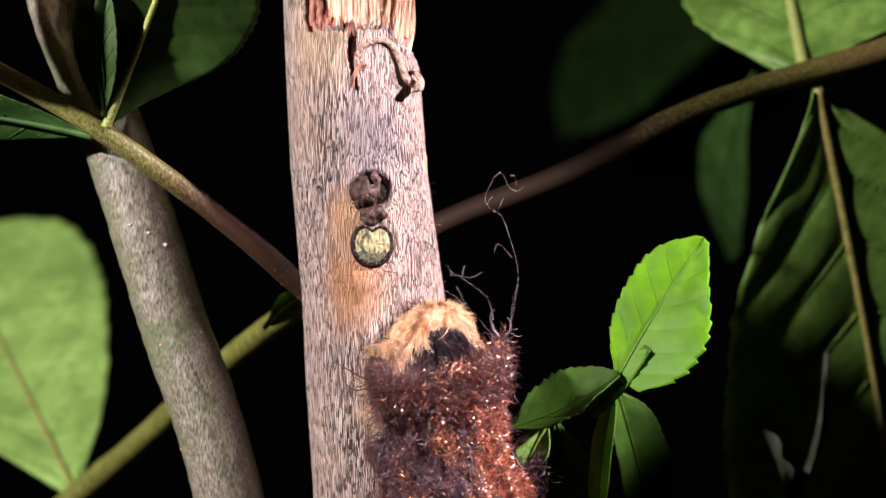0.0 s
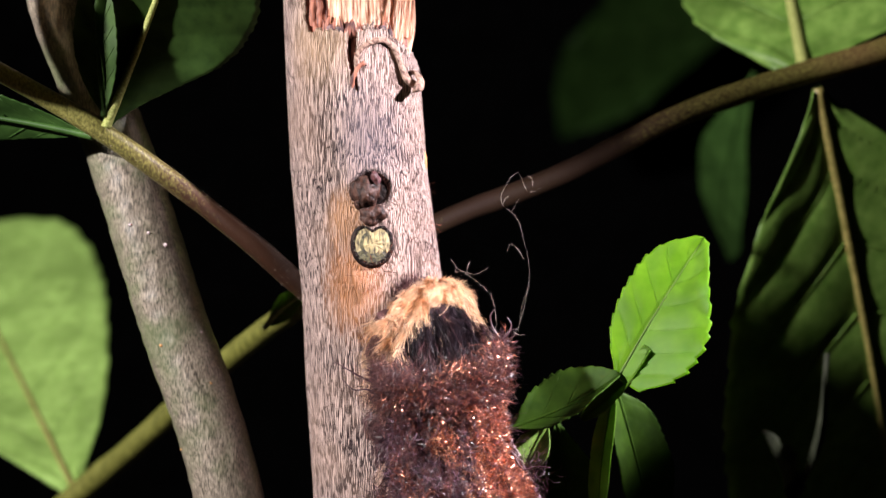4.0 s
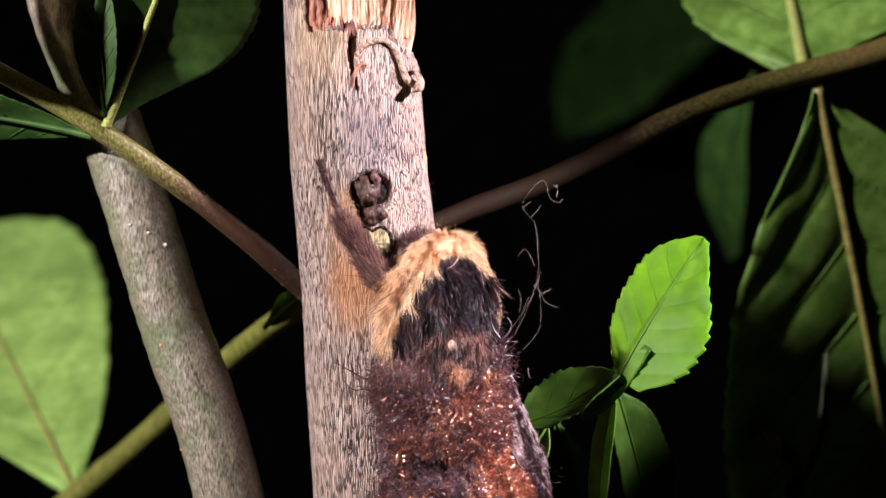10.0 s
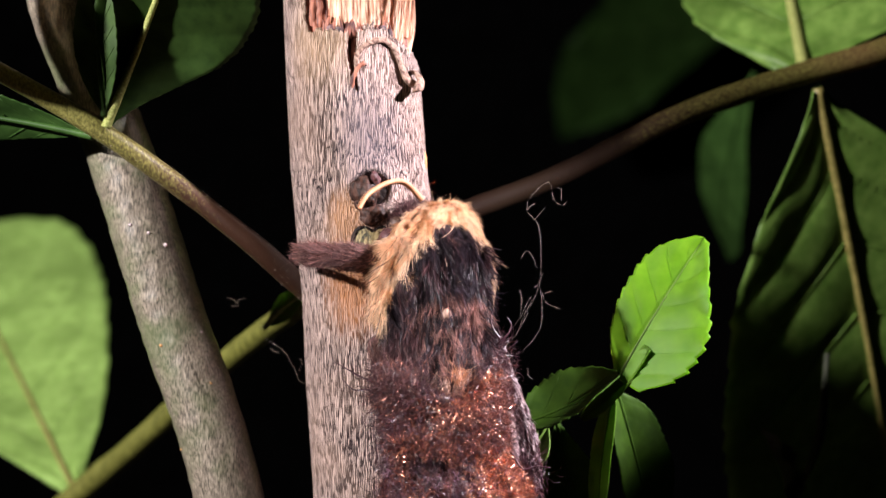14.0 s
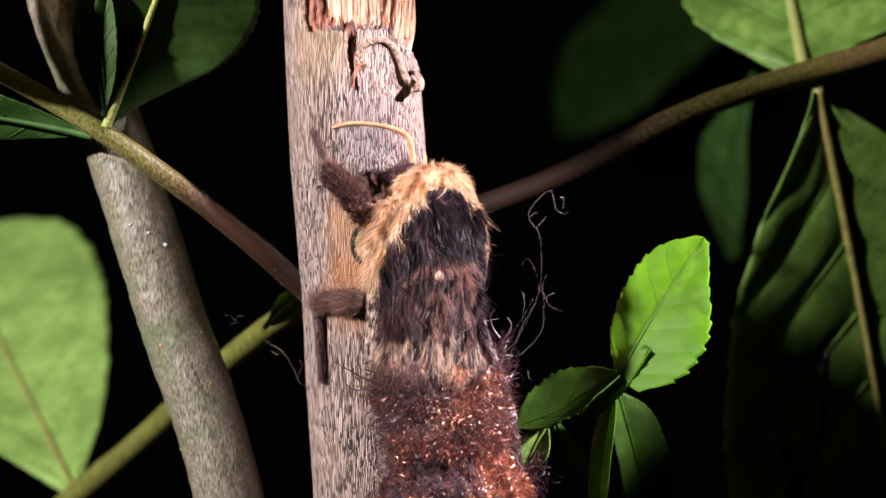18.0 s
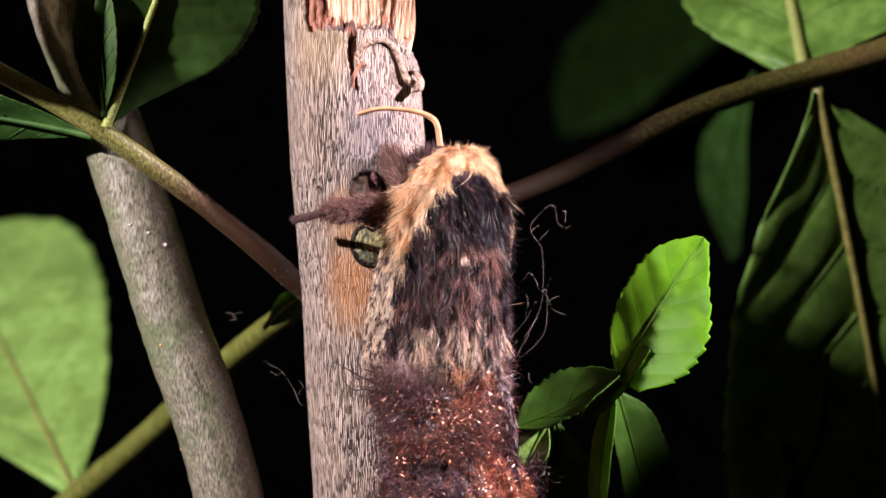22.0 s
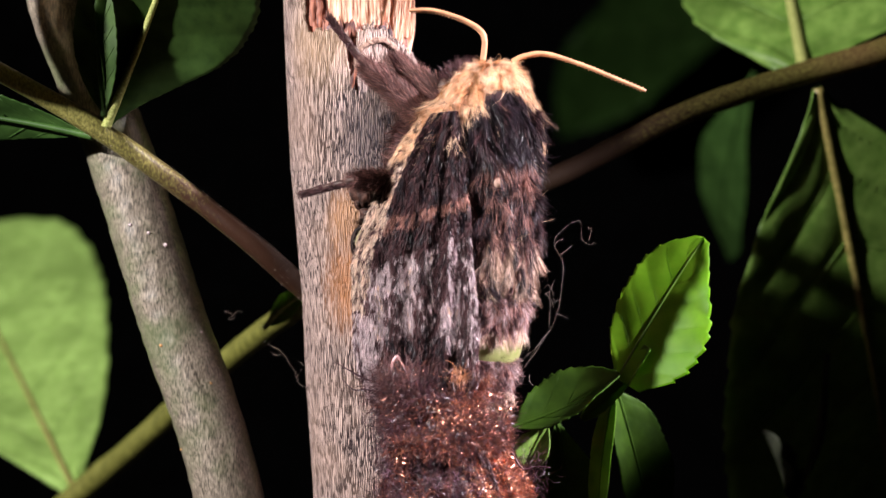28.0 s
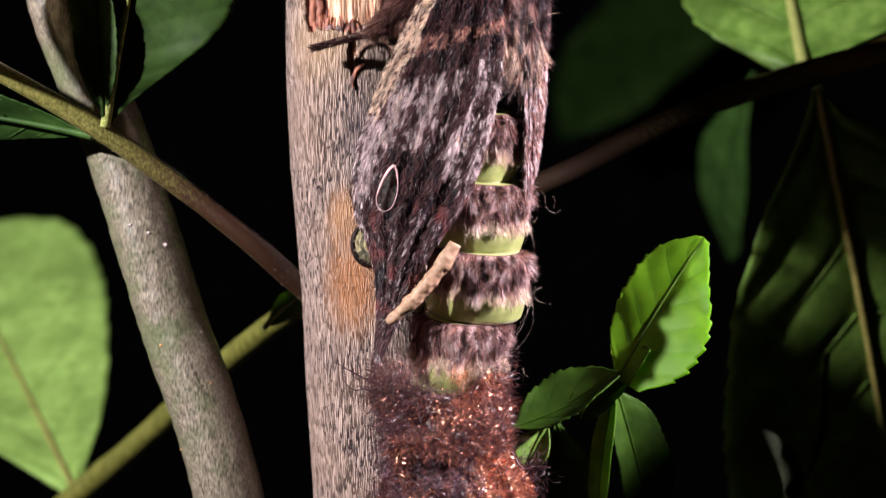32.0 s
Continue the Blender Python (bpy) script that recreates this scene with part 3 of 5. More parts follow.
# ---- leaves ----
def leaf(parent, base, tip, width, face, skin, rib, fold=0.25, bow=0.0, twist=(0, 0), teeth=18, tooth=0.05, shape=(0.0, 0.30, 0.62, 0.9, 1.0, 0.86, 0.5, 0.02),
         veins=7, wavy=0.03, label="", keyed=False, halves=(1.0, 1.0), rib_size=1.0, nu=90, nv=15, sag=0.0, vein_skin=None, puff=1.0, vein_size=1.0, shape_b=None):
    """A leaf from base to tip. face: the way its upper side looks; fold: the halves rise by this slope; bow: the blade bends back towards the tip;
    twist: degrees about its length at base and tip; halves: how wide each half is; shape_b: the outline of the second half."""
    base, tip = np.asarray(base, float), np.asarray(tip, float)
    L = np.linalg.norm(tip - base)
    Y = (tip - base) / L
    N = unit(np.asarray(face, float) - Y * np.dot(face, Y))
    X = np.cross(Y, N)
    t = np.linspace(0, 1, nu)
    def profile(steps):
        w = np.interp(t, np.linspace(0, 1, len(steps)), steps)
        w = np.convolve(np.pad(w, 4, mode="edge"), np.ones(9) / 9, "valid") * width / 2
        w[-1] = width * 0.004
        return w

    w, w_b = profile(shape), profile(shape_b or shape)
    saw = 1 + tooth * (((t * teeth) % 1.0) - 0.5) * (t > 0.12)
    s = np.linspace(-1, 1, 2 * nv + 1)
    T, S = np.meshgrid(t, s, indexing="ij")
    half = np.where(S < 0, halves[0], halves[1])
    across = S * np.where(S < 0, w[:, None], w_b[:, None]) * np.where(np.abs(S) > 0.9, saw[:, None], 1.0) * half
    tw = np.radians(np.interp(t, [0, 1], twist))[:, None]
    rise = fold * np.abs(across)
    run = (T * veins * 1.0 - np.abs(S) * 1.35) % 1.0
    quilt = -0.018 * w.max() * np.exp(-((np.minimum(run, 1 - run)) / 0.07) ** 2) * np.clip(np.abs(S) * 4, 0, 1) + 0.02 * w.max() * np.sin(run * np.pi)
    quilt = quilt * puff
    ripple = wavy * w.max() * np.sin(T * 17 + S * 1.3) * np.abs(S) ** 2 + wavy * w.max() * (grain(T * 5, S * 2, L * 900) - 0.5) * 2 * np.clip(np.abs(S) * 3, 0, 1)
    up = rise + quilt + ripple - sag * across ** 2 / max(w.max(), 1e-9)
    ax = across * np.cos(tw) - up * np.sin(tw)
    an = across * np.sin(tw) + up * np.cos(tw)
    mid = Y[None, :] * (L * t)[:, None] + N[None, :] * (bow * L * np.sin(t * np.pi / 1.0) - 0 * t)[:, None]
    v = mid[:, None, :] + X * ax[..., None] + N * an[..., None]
    v = v.reshape(-1, 3)
    f = grid_faces(nu, 2 * nv + 1, wrap=False)
    off = (0, 0, 0) if keyed else base
    me = mesh_of("leaf", v + off, f, skin)
    if keyed:
        ob = part("leaf", me, parent, label, tuple(base - np.array(parent.location)))
    else:
        ob = wpart("leaf", me, parent, label)
    thick = ob.modifiers.new("thickness", "SOLIDIFY")
    thick.thickness, thick.offset = 0.00016, -1
    r = rib_size * 0.00050 * np.linspace(1, 0.22, nu)
    lift = N * 0.00022 * rib_size
    mv, mf = tube(mid + off + lift, r, 8)
    rib_ob = part("midrib", mesh_of("midrib", mv, mf, rib), ob)
    grid = v.reshape(nu, 2 * nv + 1, 3)
    for k in range(1, veins if vein_size else 1):
        for side in (-1, 1):
            q = []
            for m in np.linspace(0.03, 0.86, 9):
                tt = (k / veins + m * 1.35 / veins)
                if tt < 0.97:
                    i, j = tt * (nu - 1), nv + side * m * nv
                    a, b = int(i), min(int(j), 2 * nv - 1)
                    fi, fj = i - a, j - b
                    q.append((grid[a, b] * (1 - fi) + grid[a + 1, b] * fi) * (1 - fj) + (grid[a, b + 1] * (1 - fi) + grid[a + 1, b + 1] * fi) * fj)
            if len(q) > 4:
                q = np.array(q) + off + N * 0.00002
                part("side_vein", mesh_of("side_vein", *tube(q, vein_size * rib_size * 0.00014 * np.linspace(1, 0.35, len(q)), 5), vein_skin or rib), ob)
    return ob


def twig(name, line, r0, r1, m, label, hairy=False):
    pts = spline([P(*q) for q in line], 120)
    t = thing(name, pts[0], label, "twig")
    v, f = tube(pts, np.linspace(r0, r1, 120), 24, True, 0.12, 260)
    wpart("stalk", mesh_of("stalk", v, f, m), t)
    if hairy:
        n = 1100
        i = rng.integers(3, 117, n)
        out = unit(np.cross(pts[i + 1] - pts[i], rng.normal(size=(n, 3))))
        sv, sf = strands(pts[i] + out * np.linspace(r0, r1, 120)[i][:, None], out, rng.normal(size=(n, 3)) * 0.3, rng.uniform(0.00012, 0.00035, n), 0.00002, 2)
        wpart("down", mesh_of("down", sv, sf, M_THREAD if name == "leafy_twig" else m), t, "short pale down", "stuff")
    return t


CAM_WAY = (0, -1, 0.15)
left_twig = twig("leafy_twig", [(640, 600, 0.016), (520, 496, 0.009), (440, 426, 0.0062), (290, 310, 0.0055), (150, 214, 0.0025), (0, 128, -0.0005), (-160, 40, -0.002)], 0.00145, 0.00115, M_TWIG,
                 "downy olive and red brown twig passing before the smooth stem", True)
TURNING_LEAF = leaf(left_twig, P(186, 226, 0.0018), P(345, -200, 0.004), 0.0300, (0.5, -0.85, -0.05), M_LEAF_TURN, M_RIB, 0.03, 0.03, (0, 8), 26, 0.028,
                    (0.0, 0.22, 0.50, 0.78, 0.95, 1.0, 0.85, 0.5, 0.02), 8, vein_skin=M_LEAF_TURN, puff=0.2,
                    label="deep green serrated leaf with a pale rib", keyed=True, halves=(0.55, 0.9), rib_size=1.3, vein_size=0)
# Leaf out of view, added to shade the upper end of the smooth stem.
UNSEEN_SHADE_LEAF = leaf(left_twig, P(-85, 62, -0.012), P(-335, -275, -0.012), 0.0150, (-0.3, -0.7, 0.35), M_LEAF_THIN, M_RIB, 0.1, 0.02, (0, 0), 20, 0.04,
                  (0.0, 0.62, 0.95, 1.0, 1.0, 0.9, 0.6, 0.02), puff=0.4, vein_skin=M_LEAF_THIN, label="thin pale leaf added out of view to shade the smooth stem", keyed=True)
# Stalk added to hold the shading leaf, also out of view.
sv, sf = tube(spline([P(-100, 76, -0.0014), P(-98, 74, -0.005), P(-92, 68, -0.009), P(-85, 62, -0.012)], 20), 0.0008, 10)
wpart("shade_leaf_stalk", mesh_of("shade_leaf_stalk", sv, sf, M_TWIG), left_twig)
leaf(left_twig, P(166, 240, 0.0036), P(-190, 188, 0.006), 0.0090, (0.42, -0.58, -0.70), M_LEAF_DEEP, M_LEAF_DEEP, 0.0, -0.03, (0, 0), vein_skin=M_LEAF_DEEP, puff=0.2, label="dark green leaf hanging under the twig")

# The serrated leaf's folded half, added as a leaf of its own.
leaf(left_twig, P(184, 206, 0.0012), P(170, -60, 0.000), 0.0058, (-0.25, -0.95, 0.05), M_LEAF_TURN, M_LEAF_TURN, 0.25, 0.03, (0, 0), 12, 0.05, (0.0, 0.5, 0.85, 1.0, 1.0, 0.9, 0.7, 0.1), 7,
     vein_skin=M_LEAF_TURN, puff=0.3, rib_size=0.7, label="dark green folded half of the serrated leaf, built apart")

back_twig = twig("back_twig", [(660, 480, 0.026), (540, 535, 0.032), (400, 640, 0.050), (260, 770, 0.065), (130, 880, 0.078), (-60, 1040, 0.09)], 0.0016, 0.0021, M_TWIG_GREEN,
                 "yellow green twig behind the stems")
leaf(back_twig, P(135, 875, 0.085), P(-112, 392, 0.180), 0.0500, (0.3, -1, 0.25), M_LEAF_PALE, M_RIB_BROWN, 0.10, 0.03, (0, 0), 14, 0.03,
     (0.0, 0.36, 0.62, 0.82, 0.96, 1.04, 0.96, 0.56, 0.02), 8, label="pale green leaf with a brownish rib", puff=0.45, vein_size=0.5, vein_skin=M_LEAF_PALE)
leaf(back_twig, P(470, 580, 0.030), P(545, 515, 0.024), 0.0040, (0.0, -1, 0.5), M_LEAF_MID, M_RIB_DARK, 0.15, 0.05, label="small green leaflet on the twig")

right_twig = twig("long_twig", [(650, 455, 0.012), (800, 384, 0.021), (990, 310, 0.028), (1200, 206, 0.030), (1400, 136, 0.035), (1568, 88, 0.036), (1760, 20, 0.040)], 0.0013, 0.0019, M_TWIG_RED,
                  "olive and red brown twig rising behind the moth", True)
leaf(right_twig, P(1424, 128, 0.046), P(1330, -330, 0.100), 0.0820, (-0.25, -0.85, 0.45), M_LEAF_LARGE, M_RIB, 0.04, 0.03, (0, 0), 16, 0.04,
     (0.05, 0.85, 1.0, 1.0, 0.95, 0.8, 0.5, 0.02), 7, vein_skin=M_LEAF_LARGE, label="broad mid green leaf with a yellow rib", rib_size=2.0, halves=(0.42, 0.9), puff=0.4)
leaf(right_twig, P(1444, 155, 0.036), P(1606, 1080, 0.079), 0.0575, (0.05, -0.92, 0.35), M_LEAF_LARGE, M_RIB_BROWN, 0.11, 0.02, (0, 0), 20, 0.03,
     (0.0, 0.42, 0.78, 0.95, 1.0, 0.95, 0.7, 0.05), 8, label="large ribbed green leaf hanging from the twig", rib_size=1.7, vein_skin=M_LEAF_LARGE, puff=0.6)
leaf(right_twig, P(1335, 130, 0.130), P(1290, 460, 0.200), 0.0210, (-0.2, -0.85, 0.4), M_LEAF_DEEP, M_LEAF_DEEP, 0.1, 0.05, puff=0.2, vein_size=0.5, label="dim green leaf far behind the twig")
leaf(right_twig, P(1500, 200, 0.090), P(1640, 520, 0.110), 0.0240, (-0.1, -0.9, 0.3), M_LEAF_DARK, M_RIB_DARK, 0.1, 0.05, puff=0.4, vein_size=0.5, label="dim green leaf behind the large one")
# Added far from the lamps, for the shaded half of the broad leaf.
leaf(right_twig, P(1350, 30, 0.640), P(1000, 90, 0.720), 0.1900, (0.0, -0.8, 0.6), M_LEAF_DEEP, M_RIB_DEEP, 0.1, 0.03, puff=0.5, vein_size=0.5, label="far leaf added for the broad leaf's shaded half")
leaf(right_twig, P(1462, 625, 0.040), P(1400, 900, 0.040), 0.0036, (0.75, -0.6, 0.1), M_LEAF_GREY, M_LEAF_GREY, 0.6, 0.05, (0, 30), 9, 0.1, vein_size=0, puff=0.3, label="withered grey green leaf curled along its length")
leaf(right_twig, P(1404, 930, 0.040), P(1350, 762, 0.041), 0.0068, (0.6, -0.7, 0.1), M_LEAF_GREY, M_LEAF_GREY, 0.7, 0.06, (0, -40), 6, 0.3, vein_size=0, puff=0.3, wavy=0.2, label="torn grey green tip of a withered leaf")

sprig = twig("young_sprig", [(700, 900, 0.016), (850, 800, 0.010), (905, 752, 0.009), (960, 722, 0.010), (1040, 698, 0.009), (1092, 672, 0.006)], 0.0008, 0.0005, M_SPRIG,
             "thin green sprig with young leaves growing from behind the cocoon")
leaf(sprig, P(1092, 672, 0.005), P(1246, 422, 0.006), 0.0134, (-0.12, -0.75, 0.62), M_LEAF_YOUNG, M_LEAF_MID, 0.14, 0.03, (0, 0), 12, 0.075,
     (0.05, 0.36, 0.62, 0.74, 0.77, 0.79, 0.78, 0.55, 0.10), 6, label="bright young green leaf with a serrated edge", rib_size=0.35, puff=0.3, vein_skin=M_LEAF_YOUNG, vein_size=0.4,
     shape_b=(0.5, 1.0, 1.22, 1.28, 1.2, 0.96, 0.66, 0.40, 0.10))
leaf(sprig, P(906, 758, 0.006), P(1096, 664, 0.004), 0.0082, (-0.1, -0.6, 0.75), M_LEAF_FOLD, M_LEAF_FOLD, 0.55, -0.06, (-10, 10), 12, 0.08, (0.0, 0.45, 0.85, 1.0, 1.0, 0.9, 0.6, 0.12), 4,
     label="folded green leaf on the sprig", rib_size=0.5, puff=0.3, vein_skin=M_LEAF_FOLD, vein_size=0.5)
leaf(sprig, P(1030, 742, 0.005), P(1150, 618, 0.0035), 0.0030, (-0.3, -0.7, 0.5), M_LEAF_TIP, M_LEAF_TIP, 0.6, -0.10, (-15, 25), 8, 0.22, (0.2, 0.8, 1.0, 0.95, 0.85, 0.8, 0.75, 0.5), 1,
     label="narrow curled green leaf tip with a serrated edge", rib_size=0.4, puff=0.0, vein_size=0)
leaf(sprig, P(985, 742, 0.012), P(1012, 965, 0.014), 0.0095, (0.1, -0.8, 0.3), M_LEAF_FOLD, M_LEAF_FOLD, 0.3, 0.04, label="dark green leaf under the sprig", rib_size=0.5, vein_skin=M_LEAF_FOLD, puff=0.2, vein_size=0.5)
leaf(sprig, P(972, 750, 0.006), P(926, 838, 0.004), 0.0048, (-0.5, -0.8, 0.5), M_LEAF_LARGE, M_LEAF_MID, 0.4, 0.04, (0, 20), label="small pale leaflet", rib_size=0.5, vein_size=0, puff=0.1)
leaf(sprig, P(1086, 690, 0.006), P(1058, 930, 0.007), 0.0030, (-0.5, -0.7, 0.3), M_LEAF_TIP, M_LEAF_TIP, 0.3, 0.05, shape=(0.3, 0.75, 0.95, 1.0, 1.0, 0.95, 0.8, 0.3), label="narrow green leaf edge hanging from the sprig", rib_size=0.4, puff=0.0, vein_size=0)
leaf(sprig, P(1090, 688, 0.009), P(1158, 965, 0.014), 0.0098, (0.35, -0.85, 0.2), M_LEAF_FOLD, M_LEAF_FOLD, 0.3, 0.03, (15, 10), shape=(0.0, 0.65, 0.92, 1.0, 1.0, 0.9, 0.6, 0.02), label="deep green folded leaf hanging from the sprig", halves=(1.0, 0.9), rib_size=0.5, vein_skin=M_LEAF_FOLD, puff=0.2, vein_size=0)


# ---- the cocoon ----
COCOON_Y = -0.0045
KC = PX * (REACH + COCOON_Y) / REACH


def cocoon_line(py):
    c = np.interp(py, [560, 640, 700, 800, 882, 1000, 1300, 1500], [778, 774, 775, 784, 806, 825, 830, 820])
    w = np.interp(py, [560, 640, 700, 800, 882, 1000, 1300, 1440, 1500], [114, 118, 113, 114, 136, 152, 150, 95, 20])
    return c, w


def cocoon_shell(py, a, swell=1.0, deep=1.16):
    c, w = cocoon_line(py)
    return np.stack([(c - 784) * KC + np.sin(a) * w * swell * KC, COCOON_Y - np.cos(a) * w * swell * deep * KC + 0 * py, HIGH - (py - 441) * KC + 0 * a], -1)


def rim(a):
    """Height of the torn mouth round the cocoon."""
    return 690 - 46 * np.clip(np.sin(a - 0.25), -0.15, 1) + 34 * (grain(a * 2.2 + 9, 0.5, 0.5) - 0.5) + 24 * (grain(a * 7 + 9, 1.5, 0.5) - 0.5)


def matted(py, a):
    """Relief of the matted wall: soft lumps, small knots, a valley down its front and a flatter side at the bark."""
    k = 0.93 + 0.12 * (grain(np.sin(a) * 3 + 5, np.cos(a) * 3 + 5, py / 60) - 0.5) + 0.16 * (grain(np.sin(a) * 9 + 9, np.cos(a) * 9, py / 24) - 0.5) + 0.05 * (grain(np.sin(a) * 22 + 9, np.cos(a) * 22, py / 9) - 0.5)
    k = k - 0.10 * np.exp(-((a + 0.20 + 0.12 * np.sin(py / 40)) / 0.22) ** 2) * np.clip((860 - py) / 80, 0, 1)
    return k - 0.05 * np.clip(-np.sin(a), 0, 1)


def build_cocoon():
    base = P(*(cocoon_line(1500)[0], 1500), COCOON_Y)
    t = thing("cocoon", base, "hairy copper brown silk cocoon, torn open, on the cut stem", "cocoon")
    cols, nr = 150, 170
    a = (np.arange(cols) / cols * 2 - 1) * np.pi
    s = np.linspace(0, 1, nr)
    S, A = np.meshgrid(s, a, indexing="ij")
    py = rim(A) + (1500 - rim(A)) * S ** 1.1
    lump = matted(py, A)
    outer = cocoon_shell(py, A, lump)
    inner = cocoon_shell(py[::-1], A[::-1], 0.84)
    v = np.vstack([inner.reshape(-1, 3), outer.reshape(-1, 3)])
    f = grid_faces(2 * nr, cols).tolist()
    f.append([(2 * nr - 1) * cols + k for k in range(cols)])
    wpart("silk_wall", mesh_of("silk_wall", v, f, M_COCOON), t, "matted dark brown silk wall")

    def fibres(name, n, m, low, high, length, width, lie, label, power=1.6, segs=6, curl=0.8, spread=(-2.0, 2.0), upright=0.6, patch=0.0, holder=t):
        aa = rng.uniform(*spread, n)
        zone = rng.uniform(-0.12, 0.12, n)
        yy = rim(aa) + low + (high - low) * rng.random(n) ** power
        if patch:
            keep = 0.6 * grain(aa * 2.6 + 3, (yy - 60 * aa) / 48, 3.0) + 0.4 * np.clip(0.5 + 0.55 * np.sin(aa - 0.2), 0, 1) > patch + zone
            aa, yy, n = aa[keep], yy[keep], int(keep.sum())
        root = cocoon_shell(yy, aa, matted(yy, aa) + 0.03 * rng.random(n))
        nrm = unit(root - cocoon_shell(yy, aa, 0.0))
        tang = unit(np.cross(nrm, rng.normal(size=(n, 3))))
        tang = unit(tang + upright * np.where(rng.random((n, 1)) < 0.5, 1, -1) * np.array((0.15, 0, 1.0)))
        way = unit(tang + nrm * lie)
        sv, sf = curls(root, way, rng.uniform(0.5, 1.3, n) * length, width, segs, curl)
        return wpart(name, mesh_of(name, sv, sf, m), holder, label, "stuff")

    fibres("dark_silk", 11000, M_SILK_DARK, 0, 300, 0.0022, 0.00004, 0.05, "dark brown crimped silk fibres", 1.0)
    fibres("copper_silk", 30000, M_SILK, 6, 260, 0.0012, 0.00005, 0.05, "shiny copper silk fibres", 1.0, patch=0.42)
    # Brighter fibre colour on this side paints in the lit silk's glints.
    fibres("silk_glint", 22000, M_SILK_GLINT, 2, 250, 0.0008, 0.000065, 0.10, "copper silk with glints painted in by a brighter colour", 1.0, spread=(-0.2, 1.9), patch=0.42)
    # Lilac fibre colour stands in for pale glints on the dark silk.
    fibres("lilac_glint", 4200, M_SILK_LILAC_GLINT, 30, 260, 0.0009, 0.00005, 0.08, "silk fibres coloured lilac for pale glints", 1.0)
    fibres("rim_silk", 700, M_SILK, -10, 30, 0.0030, 0.00004, 0.30, "torn silk fibres round the mouth", 1.0, 9, 0.6, upright=1.0)
    fibres("rim_fluff", 1500, M_SILK_DARK, -16, 40, 0.0036, 0.00004, 0.30, "torn dark silk round the mouth", 1.0, 9, 0.7, upright=0.8)
    fibres("rim_down", 900, M_BROWN, -40, 20, 0.0034, 0.00004, 0.30, "brown silk curled at the mouth", 1.0, 9, 0.6, spread=(-1.6, -0.3))
    # an orange tuft that stands on the mouth
    n = 130
    root = P(812, 676, COCOON_Y - 0.0080) + rng.normal(size=(n, 3)) * (0.0004, 0.0003, 0.0006)
    sv, sf = curls(root, unit(rng.normal(size=(n, 3)) * 0.3 + (0, 0.15, 1)), rng.uniform(0.0010, 0.0026, n), 0.000035, 8, 0.4)
    wpart("orange_tuft", mesh_of("orange_tuft", sv, sf, M_TUFT), t, "orange tuft of torn silk", "stuff")
    # curls of dark silk at the side of the mouth nearest the bark
    n = 950
    aa = np.clip(rng.normal(-0.75, 0.35, n), -1.5, 0.2)
    yy = rng.uniform(640, 715, n)
    root = cocoon_shell(yy, aa, 0.97 + 0.06 * rng.random(n))
    out = unit(root - cocoon_shell(yy, aa, 0.0))
    sv, sf = curls(root, unit(unit(np.cross(out, rng.normal(size=(n, 3)))) + out * 0.1), rng.uniform(0.0012, 0.0034, n), 0.00004, 9, 0.75)
    wpart("mouth_fluff", mesh_of("mouth_fluff", sv, sf, [M_SILK_DARK, M_LEG, M_SILK], np.repeat(rng.choice(3, n, p=(0.45, 0.4, 0.15)), 9)), t, "dark curly silk at the mouth", "stuff")
    # the veil over the mouth, pushed down when the moth comes through
    n = 7000
    aa = rng.uniform(-0.85, 1.7, n)
    top = np.interp(aa, [-0.85, -0.3, 0.1, 0.5, 0.9, 1.7], [690, 668, 640, 612, 592, 590])
    yy = top + (705 - top) * rng.random(n) ** 0.6
    root = cocoon_shell(yy, aa, 0.99 + 0.06 * rng.random(n))
    out = unit(root - cocoon_shell(yy, aa, 0.0))
    way = unit(unit(np.cross(out, rng.normal(size=(n, 3)))) + np.array((0, 0, 0.5)))
    sv, sf = curls(root, way, rng.uniform(0.0007, 0.0026, n), 0.00004, 7, 0.5)
    veil = wpart("mouth_veil", mesh_of("mouth_veil", sv, sf, [M_SILK, M_SILK_DARK, M_SILK_GLINT], np.repeat(rng.choice(3, n, p=(0.36, 0.60, 0.04)), 7)), t, "thin veil of brown silk over the mouth", "stuff")
    # silk that ties it to the bark
    n = 900
    aa = rng.uniform(-2.4, -1.2, n)
    yy = rng.uniform(640, 960, n)
    root = cocoon_shell(yy, aa, 0.92)
    way = unit(np.stack([-1.2 + 0.8 * rng.random(n), 0.3 * rng.normal(size=n), 0.9 * rng.normal(size=n)], -1))
    sv, sf = curls(root, way, rng.uniform(0.001, 0.0042, n), 0.00005, 8, 0.35)
    wpart("tie_silk", mesh_of("tie_silk", sv, sf, M_SILK_DARK), t, "dark silk spread over the bark", "stuff")
    # stiff dark bristles that stick out at the sides
    for line in ([(690, 690), (640, 668), (612, 652), (590, 640)], [(690, 700), (650, 690), (625, 690), (606, 672)], [(880, 610), (900, 590), (905, 575), (898, 562)],
                 [(885, 600), (872, 580), (868, 560), (875, 548)], [(905, 800), (925, 830), (950, 826), (974, 828)]):
        q = spline([P(x, y, COCOON_Y - 0.002) for x, y in line], 20)
        sv, sf = tube(q, 0.00012 * np.linspace(1.3, 0.4, 20), 5, True, 0.6, 3000)
        wpart("bristle", mesh_of("bristle", sv, sf, M_SILK_DARK), t)
    n = 220
    yy, side = rng.uniform(590, 900, n), np.ones(n)
    root = cocoon_shell(yy, rng.uniform(1.2, 1.9, n), 0.97)
